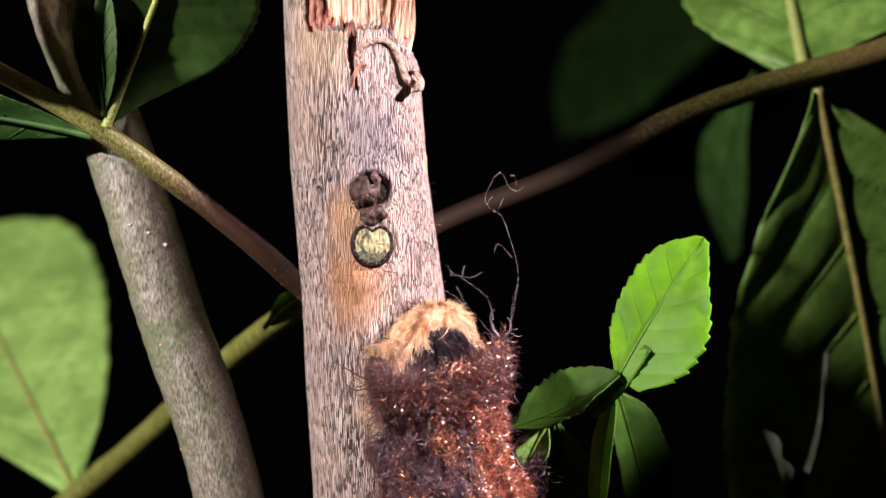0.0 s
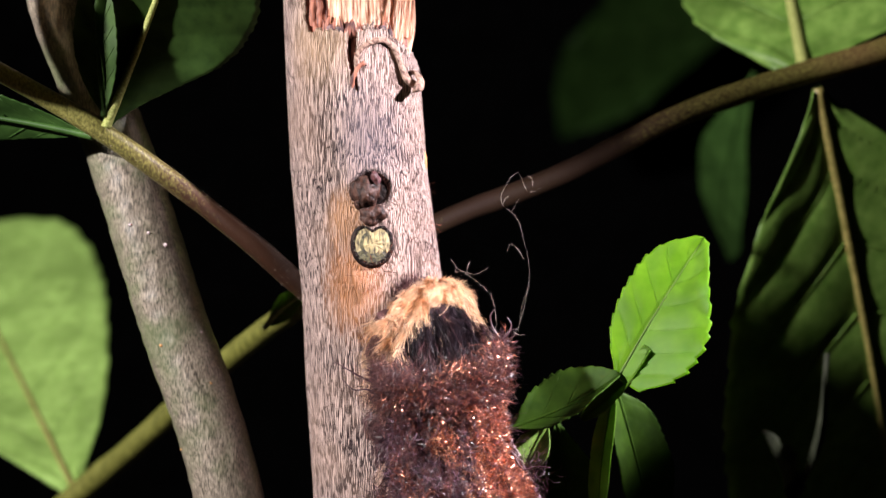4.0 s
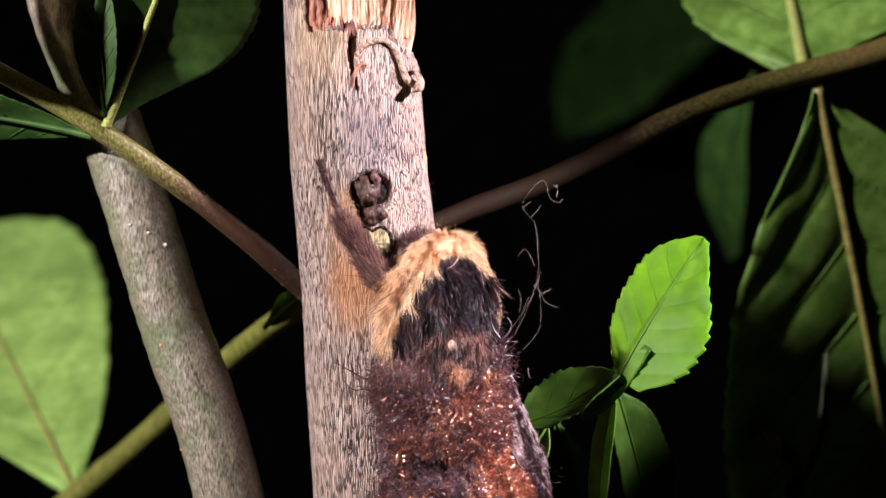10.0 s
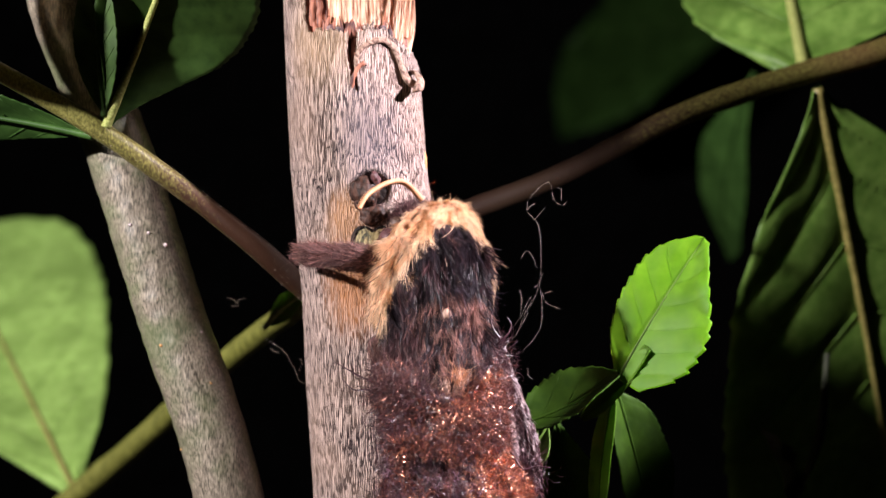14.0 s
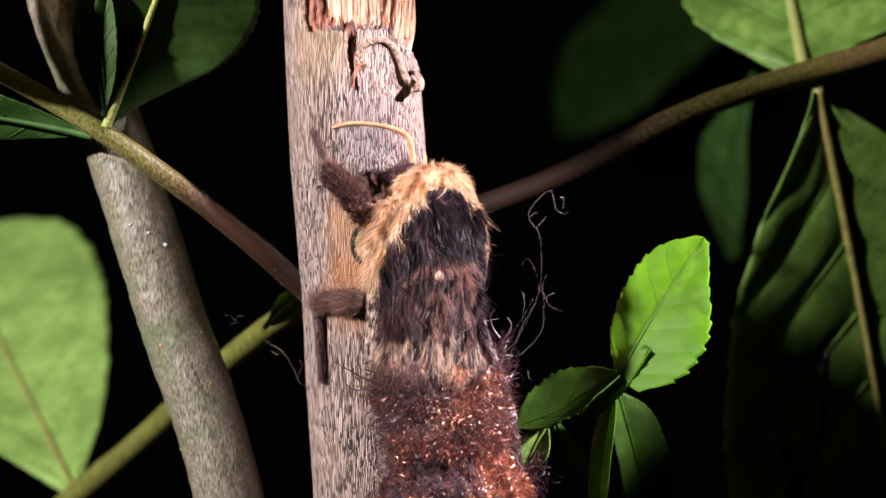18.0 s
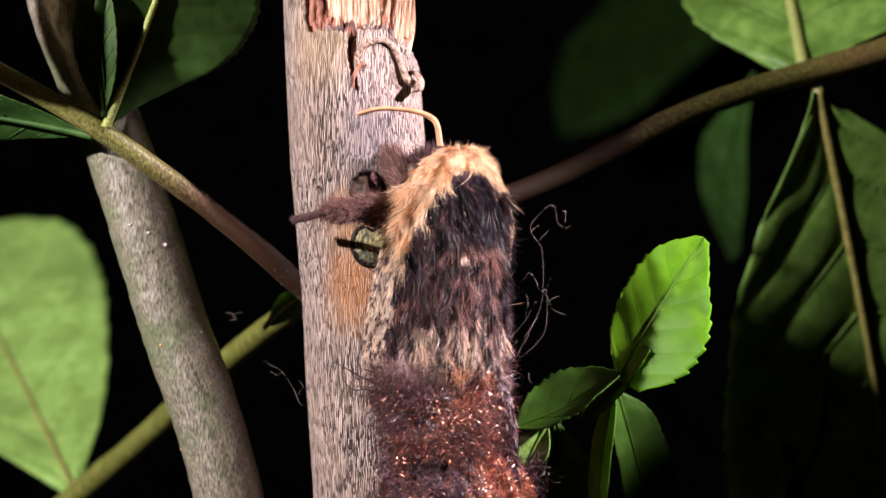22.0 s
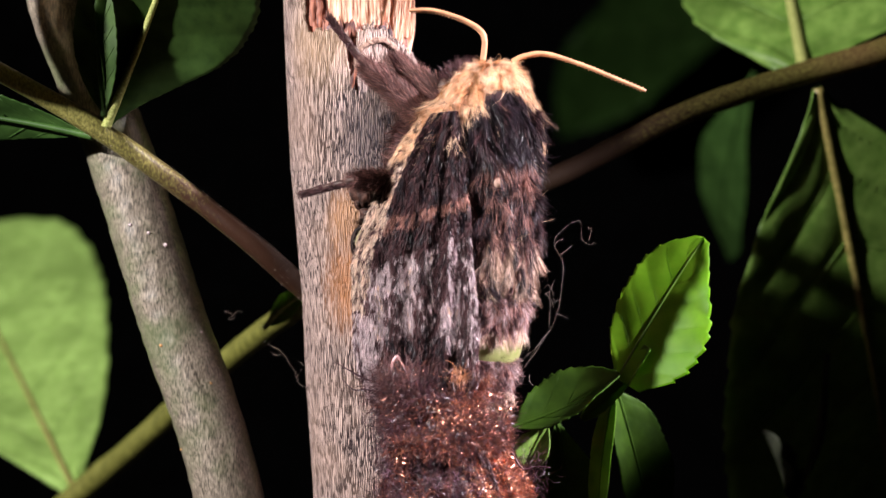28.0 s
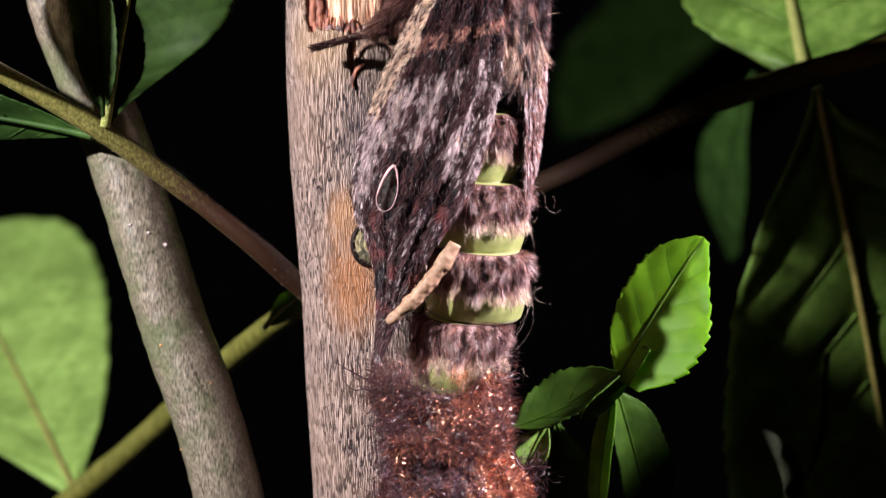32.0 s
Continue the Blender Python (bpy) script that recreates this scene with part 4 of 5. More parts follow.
    sv, sf = curls(root, unit(rng.normal(size=(n, 3)) + (0.9, -0.2, 0.3)), rng.uniform(0.0008, 0.0036, n), 0.00005, 9, 0.5)
    wpart("stray_silk", mesh_of("stray_silk", sv, sf, M_SILK_DARK), t, "stray fibres on the shaded side", "stuff")

    # a knot of dark fluff low on the outer side
    n = 260
    c = P(930, 838, 0.000)
    root = c + rng.normal(size=(n, 3)) * (0.0012, 0.001, 0.0016)
    sv, sf = curls(root, unit(rng.normal(size=(n, 3))), rng.uniform(0.0015, 0.004, n), 0.00005, 9, 0.8)
    wpart("fluff_knot", mesh_of("fluff_knot", sv, sf, M_SILK_DARK), t, "dark fluff on the outer side", "stuff")
    return veil


VEIL = build_cocoon()


def thread(name, lines, label, pivot, d, r=0.000007):
    """Loose silk: fine crooked threads."""
    base = P(*pivot, d)
    t = thing(name, base, label, "silk thread")
    for line in lines:
        q = spline([P(x, y, d + 0.0006 * rng.normal()) - base for x, y in line], 14 * len(line))
        q += 0.000045 * rng.normal(size=q.shape)
        sv, sf = tube(q, r * (0.7 + 0.6 * rng.random(len(q))), 5)
        part("strand", mesh_of("strand", sv, sf, M_THREAD), t)
    return t


LONG_THREAD = thread("long_silk_thread", [[(888, 606), (903, 575), (914, 520), (917, 480), (905, 430), (888, 385), (864, 366), (860, 345), (880, 308), (892, 312), (902, 333), (918, 338), (928, 330)],
                                          [(903, 585), (906, 545), (914, 512), (918, 504)], [(862, 362), (868, 352), (872, 349)], [(880, 375), (886, 362), (890, 352)],
                                          [(906, 458), (893, 440), (880, 433), (874, 448)], [(904, 310), (912, 314), (914, 330)]],
                     "long crooked silvery silk thread rising from the cocoon", (888, 606), -0.001)
SHORT_THREAD = thread("short_silk_threads", [[(872, 590), (874, 575), (866, 535), (850, 515), (818, 492), (800, 482), (786, 462)], [(843, 610), (836, 580), (826, 545), (812, 515), (808, 508)],
                                             [(818, 492), (820, 478), (822, 470)], [(820, 540), (802, 522), (788, 515)], [(800, 482), (798, 490), (812, 487), (835, 492), (855, 480)],
                                             [(905, 590), (915, 596), (925, 594)], [(897, 620), (905, 640), (903, 665)], [(900, 655), (911, 700), (918, 712)]],
                     "short silk threads standing on the mouth of the cocoon", (860, 610), -0.001)
SIDE_THREAD = thread("side_silk_threads", [[(545, 685), (530, 680), (520, 655), (500, 625), (480, 612), (468, 604)], [(500, 625), (490, 630), (478, 622)], [(525, 668), (536, 650), (530, 640)]],
                     "fine dark silk threads caught on the bark's edge", (545, 685), 0.009)
SPECK = thread("hanging_silk_speck", [[(396, 551), (406, 553), (414, 560)], [(410, 560), (420, 552), (428, 552)], [(404, 566), (416, 563)]],
               "tiny bright scrap of silk hung on the threads", (545, 640), 0.009)


# ---- the moth ----
MOTH_Y = -0.0045
KM = PX * (REACH + MOTH_Y) / REACH


def L3(u, v, y=0.0):
    """The moth's own space from plan units: u to the right, v down from the top of its head, y away."""
    return np.stack(np.broadcast_arrays(np.asarray(u, float), np.asarray(y, float), -np.asarray(v, float)), -1) * KM


moth = thing("moth", P(778, 533, MOTH_Y), "furry blackish brown moth with cream collar climbing from its cocoon", "moth")


class Loft:
    """A rounded body: rows of v, centre, half width, half depth."""

    def __init__(self, rows):
        self.r = np.array(rows, float)

    def at(self, v, a, k=1.0):
        g = [np.interp(v, self.r[:, 0], self.r[:, i]) for i in range(1, 5)]
        return L3(g[0] + np.sin(a) * g[1] * k, v, g[3] - np.cos(a) * g[2] * k)

    def normal(self, v, a):
        e = 1e-3
        du = self.at(v, a + e) - self.at(v, a - e)
        dv = self.at(v + 0.5, a) - self.at(v - 0.5, a)
        return unit(np.cross(du, dv)) * -1.0

    def mesh(self, name, m, n=40, nr=30, idx=None, bumps=0.0):
        v = np.linspace(self.r[0, 0], self.r[-1, 0], nr)
        V, A = np.meshgrid(v, (np.arange(n) / n * 2 - 1) * np.pi, indexing="ij")
        p = self.at(V, A, 1 + bumps * (grain(np.sin(A) * 4, np.cos(A) * 4, V / 12) - 0.5))
        f = grid_faces(nr, n)
        mi = None if idx is None else idx(V[:-1].ravel() + 0 * A[:-1].ravel(), A[:-1].ravel())
        ff = f.tolist() + [list(range(n))[::-1], [(nr - 1) * n + k for k in range(n)]]
        return mesh_of(name, p.reshape(-1, 3), ff, m, None if mi is None else np.append(mi, [0, 0]))


def body_fur(name, loft, parent, n, v_range, a_range, length, width, mats, choose, stand=0.35, down=1.0, label="", segs=3, messy=0.25, droop=0.35, tuft=1.25):
    """Fur on a rounded body, lying down its length; choose(u, v) gives the colour of each hair."""
    v = rng.uniform(*v_range, n)
    a = rng.uniform(*a_range, n)
    root = loft.at(v, a)
    nrm = loft.normal(v, a)
    nrm *= np.sign((nrm * (root - loft.at(v, a, 0.0))).sum(-1, keepdims=True))
    fall = np.array((0, -0.25, -down)) * np.ones((n, 1))
    fall = fall - nrm * (fall * nrm).sum(-1, keepdims=True)
    way = unit(fall + nrm * stand + rng.normal(size=(n, 3)) * messy)
    clump = np.stack([grain(v / 14, a * 7, 1.0), grain(v / 14, a * 7, 5.0), grain(v / 14, a * 7, 9.0)], -1) - 0.5
    way = unit(way + clump * tuft)
    lengthen = 0.7 + 0.7 * grain(v / 11, a * 9, 21.0)
    L = length * lengthen * rng.uniform(0.6, 1.25, n) * KM
    bend = -nrm * stand * droop + clump * 0.5 + rng.normal(size=(n, 3)) * 0.12
    sv, sf = strands(root, way, bend, L, width * KM, segs)
    u = root[:, 0] / KM
    q = 0.45 * rng.random(n) + 0.55 * np.clip((grain(u / 6, v / 26, 11.0) - 0.5) * 1.6 + 0.5, 0, 1)
    mi = np.repeat(choose(u, v, q), segs)
    return part(name, mesh_of(name, sv, sf, mats, mi), parent, label, kind="stuff")


THORAX = Loft([(2, -4, 6, 8, 8), (10, -4, 36, 36, 6), (26, -8, 56, 58, 4), (50, -14, 76, 80, 2), (85, -20, 92, 96, 0), (130, -24, 99, 104, 0), (180, -23, 97, 102, 0), (240, -16, 90, 95, 0),
               (290, -12, 88, 92, 0), (340, -13, 86, 90, 0), (395, -14, 80, 84, 0), (412, -14, 66, 70, 0), (420, -14, 40, 40, 0)])


def collar_line(u):
    return 54 + np.where(u < 25, 0.0085, 0.012) * (u - 25) ** 2


def pick_thorax(u, v, q):
    edge = collar_line(u) + 10 * (grain(u / 9, v / 9, 2.0) - 0.5)
    cream = v < edge
    fleck = (~cream) & (v > 170) & (np.abs(u + 2) < 62) & (grain(u / 24, v / 30, 7.0) > 0.47)
    out = np.where(cream, 0, np.where(q < 0.72, 1, 2))
    out = np.where(cream & ((q > 0.93) | (grain(u / 7, v / 30, 14.0) > 0.66)), 4, out)
    out = np.where(fleck & (q > 0.25), 3, out)
    return out


thorax = part("thorax", THORAX.mesh("thorax", [M_BROWN, M_CREAM], 60, 60, lambda v, a: (v < collar_line(np.sin(a) * np.interp(v, THORAX.r[:, 0], THORAX.r[:, 2]) - 18) - 4).astype(int)), moth, "blackish brown furry back")
FUR = [M_CREAM, M_BLACK, M_BROWN, M_ROSE, M_ORANGE]
body_fur("collar_fur", THORAX, thorax, 62000, (3, 150), (-2.4, 2.4), 16, 0.75, FUR, pick_thorax, 0.02, label="cream collar fur", messy=0.06, droop=0.3, tuft=0.55)
body_fur("back_fur", THORAX, thorax, 44000, (58, 240), (-1.9, 1.9), 34, 0.75, FUR, pick_thorax, 0.10, messy=0.05, tuft=0.8, label="long blackish back fur")
body_fur("rump_fur", THORAX, thorax, 44000, (215, 405), (-1.9, 1.9), 32, 0.7, FUR[:4] + [M_PALE], lambda u, v, q: np.where((v > 315) & (q < 0.75 * grain(u / 8, v / 40, 5.0) + 0.12), 4, np.where((q < 0.42) & (np.abs(u - 8) < 52), 3, np.where(q < 0.6, 2, 1))), 0.06, label="rosy brown tufts", messy=0.06, tuft=0.55)
body_fur("guard_hair", THORAX, thorax, 800, (70, 250), (-1.6, 1.6), 42, 1.5, [M_GLOSS, M_BROWN], lambda u, v, q: (q < 0.25).astype(int), 0.16, label="glossy black guard hair", messy=0.06, droop=0.3, segs=5)
body_fur("stray_hair", THORAX, thorax, 110, (5, 330), (-2.2, 2.2), 30, 0.5, [M_CREAM, M_ROSE], lambda u, v, q: (q < 0.5).astype(int), 0.9, label="pale stray hair", messy=0.9, segs=5, droop=0.0)
head = part("head", mesh_of("head", *ball(L3(-52, 40, 34), np.array((40, 34, 34)) * KM, 14), M_BROWN), moth, "dark brown head")
for u, v in ((-84, 44), (-26, 30)):
    part("eye", mesh_of("eye", *ball(L3(u, v, 24), 17 * KM, 10), M_CHITIN), head, "shiny dark eye")
n = 3000
d = unit(rng.normal(size=(n, 3)))
sv, sf = strands(L3(-52, 40, 34) + d * np.array((40, 34, 34)) * KM, unit(d * 0.5 + (0, 0, 0.4)), rng.normal(size=(n, 3)) * 0.3, rng.uniform(8, 18, n) * KM, 0.9 * KM)
part("head_fur", mesh_of("head_fur", sv, sf, M_BROWN), head, "dark brown head fur", kind="stuff")
part("wool_dot", mesh_of("wool_dot", *ball(L3(4, 220, -100), np.array((8, 6, 9)) * KM, 8), M_PALE), thorax, "pale tuft on the back")

cv, cf = ball(L3(-132, 195, 62), np.array((70, 46, 105)) * KM, 16)
chest = part("chest", mesh_of("chest", cv, cf, M_BROWN), moth, "woolly dark brown chest")
n = 9000
d = unit(rng.normal(size=(n, 3)))
d = d[(d[:, 0] < 0.5) & (d[:, 1] < 0.6)]
n = len(d)
nap = np.stack([grain(d[:, 0] * 6, d[:, 1] * 6, d[:, 2] * 6 + k) for k in (0, 20, 40)], -1) - 0.5
sv, sf = strands(L3(-132, 195, 62) + d * np.array((70, 46, 105)) * KM, unit(d * 0.7 + np.array((-0.3, -0.2, -0.4)) + nap * 1.6), nap * 0.8 + rng.normal(size=(n, 3)) * 0.15, rng.uniform(12, 30, n) * KM, 0.95 * KM)
part("chest_fur", mesh_of("chest_fur", sv, sf, [M_LEG, M_ROSE], np.repeat((rng.random(n) < 0.12).astype(int), 3)), chest, "woolly brown chest fur", kind="stuff")

# the rings of the abdomen, each with fur above and bare skin below
RINGS = []
RING_R = (76, 88, 88, 82, 76, 66, 54)
for k, r in enumerate(RING_R):
    ring = Loft([(-78, 0, r * 0.80, r * 0.80, 0), (-72, 0, r * 0.93, r * 0.93, 0), (-56, 0, r, r, 0), (0, 0, r * 1.02, r * 1.02, 0), (22, 0, r, r, 0), (40, 0, r * 0.955, r * 0.955, 0),
                 (46, 0, r * 0.86, r * 0.86, 0), (50, 0, r * 0.5, r * 0.5, 0)])
    ob = part("abdomen_ring", ring.mesh("abdomen_ring", [M_GREEN, M_BROWN, M_WHITE], 48, 34, lambda v, a: np.where(v < -10, 1, np.where(v > 37, 2, 0))), moth,
              "furry brown ring with bare yellow green skin")
    body_fur("ring_fur", ring, ob, 19000, (-78, -9), (-1.9, 1.9), 18, 0.65, [M_BROWN, M_ROSE, M_GREY, M_EDGE], lambda u, v, q: np.where(v > -22 + 24 * (q - 0.5), 3, np.where(q < 0.5, 0, np.where(q < 0.74, 1, 2))), 0.03,
             label="brown ring fur with pale tips", messy=0.09, tuft=0.5)
    RINGS.append(ob)


# ---- wings, each in rigid lengths that hinge on one another ----
def wing_skin(name, rows, side, choose, mats, origin, label, hairs, hair_len=11, back=26, front=-112, parent=None):
    """rows: v, u of the leading edge, u of the inner edge. The skin wraps round the body from back at the leading edge to front at the inner edge."""
    rows = np.array(rows, float)

    def at(v, s):
        c, i = np.interp(v, rows[:, 0], rows[:, 1]), np.interp(v, rows[:, 0], rows[:, 2])
        u = c + (i - c) * s
        vein = 6 * np.sin(s * 31 + v / 70) * np.clip(s * (1 - s) * 5, 0, 1) + 7 * (grain(s * 5, v / 45, 3.0) - 0.5) + 3 * (grain(s * 19, v / 15, 6.0) - 0.5)
        y = back + (front - back) * np.sin(np.clip(s, 0, 1) * np.pi / 2) ** 0.8 + vein
        return L3(u, v, y) - L3(*origin), u

    V, S = np.meshgrid(np.linspace(rows[0, 0], rows[-1, 0], 60), np.linspace(0, 1, 36), indexing="ij")
    p, u = at(V, S)
    f = grid_faces(60, 36, wrap=False)[:, ::-1] if side < 0 else grid_faces(60, 36, wrap=False)
    um, vm, sm = u[:-1, :-1].ravel(), V[:-1, :-1].ravel(), S[:-1, :-1].ravel()
    ob = part(name, mesh_of(name, p.reshape(-1, 3), f, mats, 2 + 0 * um.astype(int)), parent or moth, label)
    thick = ob.modifiers.new("thickness", "SOLIDIFY")
    thick.thickness, thick.offset = 5 * KM, -1
    n = hairs
    v, s = rng.uniform(rows[0, 0], rows[-1, 0], n), rng.random(n)
    root, u = at(v, s)
    e = 0.01
    nrm = unit(np.cross(at(v, s + e)[0] - at(v, s - e)[0], at(v + 2, s)[0] - at(v - 2, s)[0]))
    nrm *= np.where(nrm[:, 1:2] < 0, 1, -1)
    along = unit(at(v + 4, s)[0] - at(v - 4, s)[0])
    way = unit(along + nrm * 0.20 + rng.normal(size=(n, 3)) * 0.14)
    segs = 2
    sv, sf = strands(root, way, -nrm * 0.1 + rng.normal(size=(n, 3)) * 0.1, hair_len * rng.uniform(0.5, 1.4, n) * KM, 0.85 * KM, segs, 0.6)
    part("wing_down", mesh_of("wing_down", sv, sf, mats, np.repeat(choose(u, v, s, 0.4 * rng.random(n) + 0.6 * np.clip((grain(u / 3.5, v / 11, 12.0) - 0.5) * 1.7 + 0.5, 0, 1)), segs)), ob, "fine hair-like wing scale cover", kind="stuff")
    return ob, at


WING = [M_CREAM, M_BLACK, M_BROWN, M_ROSE, M_GREY, M_RED, M_EDGE]


def pick_left(u, v, s, q):
    wob = 16 * (grain(u / 25, v / 25, 4.0) - 0.5)
    band = 280 - 0.32 * (u + 150) + wob
    out = np.where(q < 0.40, 1, 2)
    streak = 0.24 * (0.5 + 0.5 * np.sin(s * 31 + v / 70 + 3 * grain(s * 4, v / 120, 2.0))) + 0.46 * grain(u / 10, v / 70, 1.5) + 0.30 * grain(u / 5, v / 22, 6.5)
    out = np.where((v > band - 16 + 14 * (q - 0.5)) & (v < band + 8) & (grain(u / 5, v / 9, 3.0) < 0.62), 3, out)
    low = v > band + 52
    out = np.where(low & (q < 0.10 + 0.85 * np.clip((streak - 0.29) * 2.4, 0, 1) * np.clip(1.5 - (v - 330) / 200, 0.12, 1)), 4, out)
    out = np.where(low & (v < band + 190) & (streak > 0.58) & (q < 0.15), 0, out)
    out = np.where((v > 480) & (grain(u / 16, v / 55, 8.0) > 0.40 + 0.2 * np.clip((v - 560) / 100, 0, 1) * 2), np.where(q < 0.5, 1, 2), out)
    out = np.where((v > 520) & (grain(u / 22, v / 30, 3.0) > 0.72) & (q < 0.7), 5, out)
    edge = s < 0.25 * np.clip((480 - v) / 300, 0, 1) ** 0.5 + 0.05 * (grain(v / 9, 2.0, 1.0) - 0.5)
    speck = grain(u / 2.6, v / 4.5, 9.0) > np.interp(v, [140, 220], [0.75, 0.60])
    out = np.where(edge, np.where(speck, 2, np.where(v > 190 + 60 * (q - 0.5), 6, 0)), out)
    out = np.where((s < 0.09) & (v >= 430) & (v < 640) & ~speck & (q < 0.75), 4, out)
    out = np.where((s > 0.06) & (s < 0.17) & (v > 440) & (v < 570) & (q < 0.8), 4, out)
    return out.astype(int)


HINGE_A, HINGE_B, HINGE_C = (-135, 118, 10), (-150, 350, 0), (-150, 590, -10)
ROWS_L = [(96, -128, -70), (150, -168, -62), (200, -196, -60), (272, -225, -48), (342, -250, -46), (412, -258, -44), (490, -262, -44), (560, -255, -56), (610, -238, -74), (650, -208, -92), (700, -182, -106),
          (760, -164, -116), (830, -152, -136)]


def cut_rows(lo, hi):
    r = np.array(ROWS_L, float)
    return [(v, np.interp(v, r[:, 0], r[:, 1]), np.interp(v, r[:, 0], r[:, 2])) for v in np.linspace(lo, hi, 12)]


wing_a, at_a = wing_skin("forewing_base", cut_rows(98, 372), -1, pick_left, WING, HINGE_A, "blackish wing base with a cream leading edge and a rosy band", 60000, back=-6)
wing_b, at_b = wing_skin("forewing_middle", cut_rows(342, 618), -1, pick_left, WING, HINGE_B, "grey streaked wing with a pink-ringed eyespot", 64000, back=-6)
wing_c, at_c = wing_skin("forewing_tip", cut_rows(590, 838), -1, pick_left, WING, HINGE_C, "dark crumpled wing tip", 36000, back=-6)
# eyespot on the middle length
q = np.linspace(0, 2 * np.pi, 49)
r = np.array(ROWS_L, float)


def on_wing(u, v, lift):
    c, i = np.interp(v, r[:, 0], r[:, 1]), np.interp(v, r[:, 0], r[:, 2])
    return at_b(v, (u - c) / (i - c))[0] + np.array((0, -1, 0)) * lift * KM


spot = np.array([on_wing(-188 + 16 * np.sin(x) * (1 - 0.35 * np.cos(x)), 556 - 40 * np.cos(x), 5) for x in q])
sv, sf = tube(spot, KM * (0.8 + 2.4 * np.clip(0.2 + np.cos(q + 0.5), 0, 1.2)), 8, True, 0.3, 4000, 0.6)
part("eyespot_ring", mesh_of("eyespot_ring", sv, sf, M_PINK), wing_b, "pink white ring of the eyespot")
disc = np.array([on_wing(-188 + 15 * k * np.sin(x) * (1 - 0.35 * np.cos(x)), 556 - 37 * k * np.cos(x), 4.5) for k in (0.02, 0.5, 1.0) for x in q[:-1]])
part("eyespot_window", mesh_of("eyespot_window", disc, grid_faces(3, 48), M_HOLE), wing_b, "black window of the eyespot")
# the rolled margin of the hindwing, along its own +z from its foot
pts = np.stack([14 * np.sin(np.linspace(0, 2.6, 60)), -4 * np.sin(np.linspace(0, 3, 60)), np.linspace(0, 178, 60)], -1) * KM
sv, sf = tube(pts, KM * (13 + 0.7 * np.sin(np.linspace(0, 26, 60))) * np.interp(np.linspace(0, 1, 60), [0, 0.25, 0.9, 1], [0.55, 0.95, 1.0, 0.75]), 18, True, 0.4, 1800)
margin = part("rolled_margin", mesh_of("rolled_margin", sv, sf, M_TAN), moth, "rolled tan hindwing margin")


def pick_right(u, v, s, q):
    band = 300 + 12 * (grain(u / 20, v / 20, 4.0) - 0.5)
    out = np.where(q < 0.5, 1, 2)
    out = np.where((v > band - 16) & (v < band + 14) & (q < 0.55), 3, out)
    out = np.where((v > band + 45) & (q < 0.62), np.where(q < 0.3, 4, 3), out)
    out = np.where((s < 0.3) & (v < 190) & (q < 0.9), 0, out)
    out = np.where((v > 345) & (v < 610) & (q < 0.72), np.where(q < 0.5, 4, 3), out)
    return out.astype(int)


ROWS_R = [(96, 84, 30), (150, 98, 34), (250, 97, 38), (330, 94, 42), (400, 92, 46), (470, 88, 48), (540, 80, 48), (600, 66, 48), (640, 56, 50)]
HINGE_R = (80, 118, 10)
wing_r, at_r = wing_skin("far_forewing", ROWS_R, 1, pick_right, WING, HINGE_R, "far forewing pressed to the body", 20000, back=60, front=-56)


# ---- legs and feelers ----
def leg(name, length, width, foot, label, sole=6.2):
    """A furry leg along its own +x, with a thin foot hinged at its end."""
    x = np.linspace(0, length, 26)
    pts = np.stack([x, 4 * np.sin(x / length * np.pi), 0 * x], -1) * KM
    rad = width * np.interp(x / length, [0, 0.1, 0.45, 0.55, 0.8, 1], [0.55, 0.85, 0.8, 0.6, 0.75, 0.4]) * KM
    lg = part(name, mesh_of(name, *tube(pts, rad, 14, True, 0.2, 2500), M_BROWN), moth, label)
    n = 8500
    i = rng.integers(0, 26, n)
    out = unit(np.cross((1, 0, 0), rng.normal(size=(n, 3))))
    sv, sf = strands(pts[i] + out * rad[i][:, None], unit(out * 0.28 + (0.85, 0, 0) + rng.normal(size=(n, 3)) * 0.13), rng.normal(size=(n, 3)) * 0.2, rng.uniform(9, 26, n) * KM, 0.6 * KM)
    part("leg_fur", mesh_of("leg_fur", sv, sf, [M_LEG, M_ROSE], np.repeat((rng.random(n) < 0.15).astype(int), 3)), lg, "dark brown leg fur", kind="stuff")
    joints = []
    for k in range(5):
        a, b = foot * k / 5, foot * (k + 1) / 5
        w = sole * (1 - 0.085 * k)
        s = np.linspace(0, 1, 7)
        joints.append(tube(np.stack([(a + (b - a) * s), 0 * s, -2 * np.sin(s * 3)], -1) * KM, w * KM * np.array([0.9, 0.92, 0.95, 1, 1.03, 1.06, 0.95]), 10))
    for sgn in (-1, 1):
        s = np.linspace(0, 1, 6)
        joints.append(tube(np.stack([foot + 9 * s, sgn * 5 * s, -6 * s * s], -1) * KM, 2.2 * KM * (1.1 - s), 6))
    ft = part("foot", mesh_of("foot", *joined(joints), M_CHITIN), lg, "thin dark jointed foot", (length * KM, 0, 0))
    n = 3200
    sx = rng.uniform(0, foot, n)
    out = unit(np.cross((1, 0, 0), rng.normal(size=(n, 3))))
    sv, sf = strands(np.stack([sx, 0 * sx, 0 * sx], -1) * KM + out * sole * 0.75 * KM, unit(out * 0.3 + (0.8, 0, 0)), rng.normal(size=(n, 3)) * 0.2, rng.uniform(4, 9, n) * KM, 0.6 * KM, 2)
    v0, f0 = joined(joints)
    ft.data = mesh_of("foot", *joined([(v0, f0), (sv, sf)]), [M_CHITIN, M_BROWN], [0] * len(f0) + [1] * len(sf))
    return lg, ft


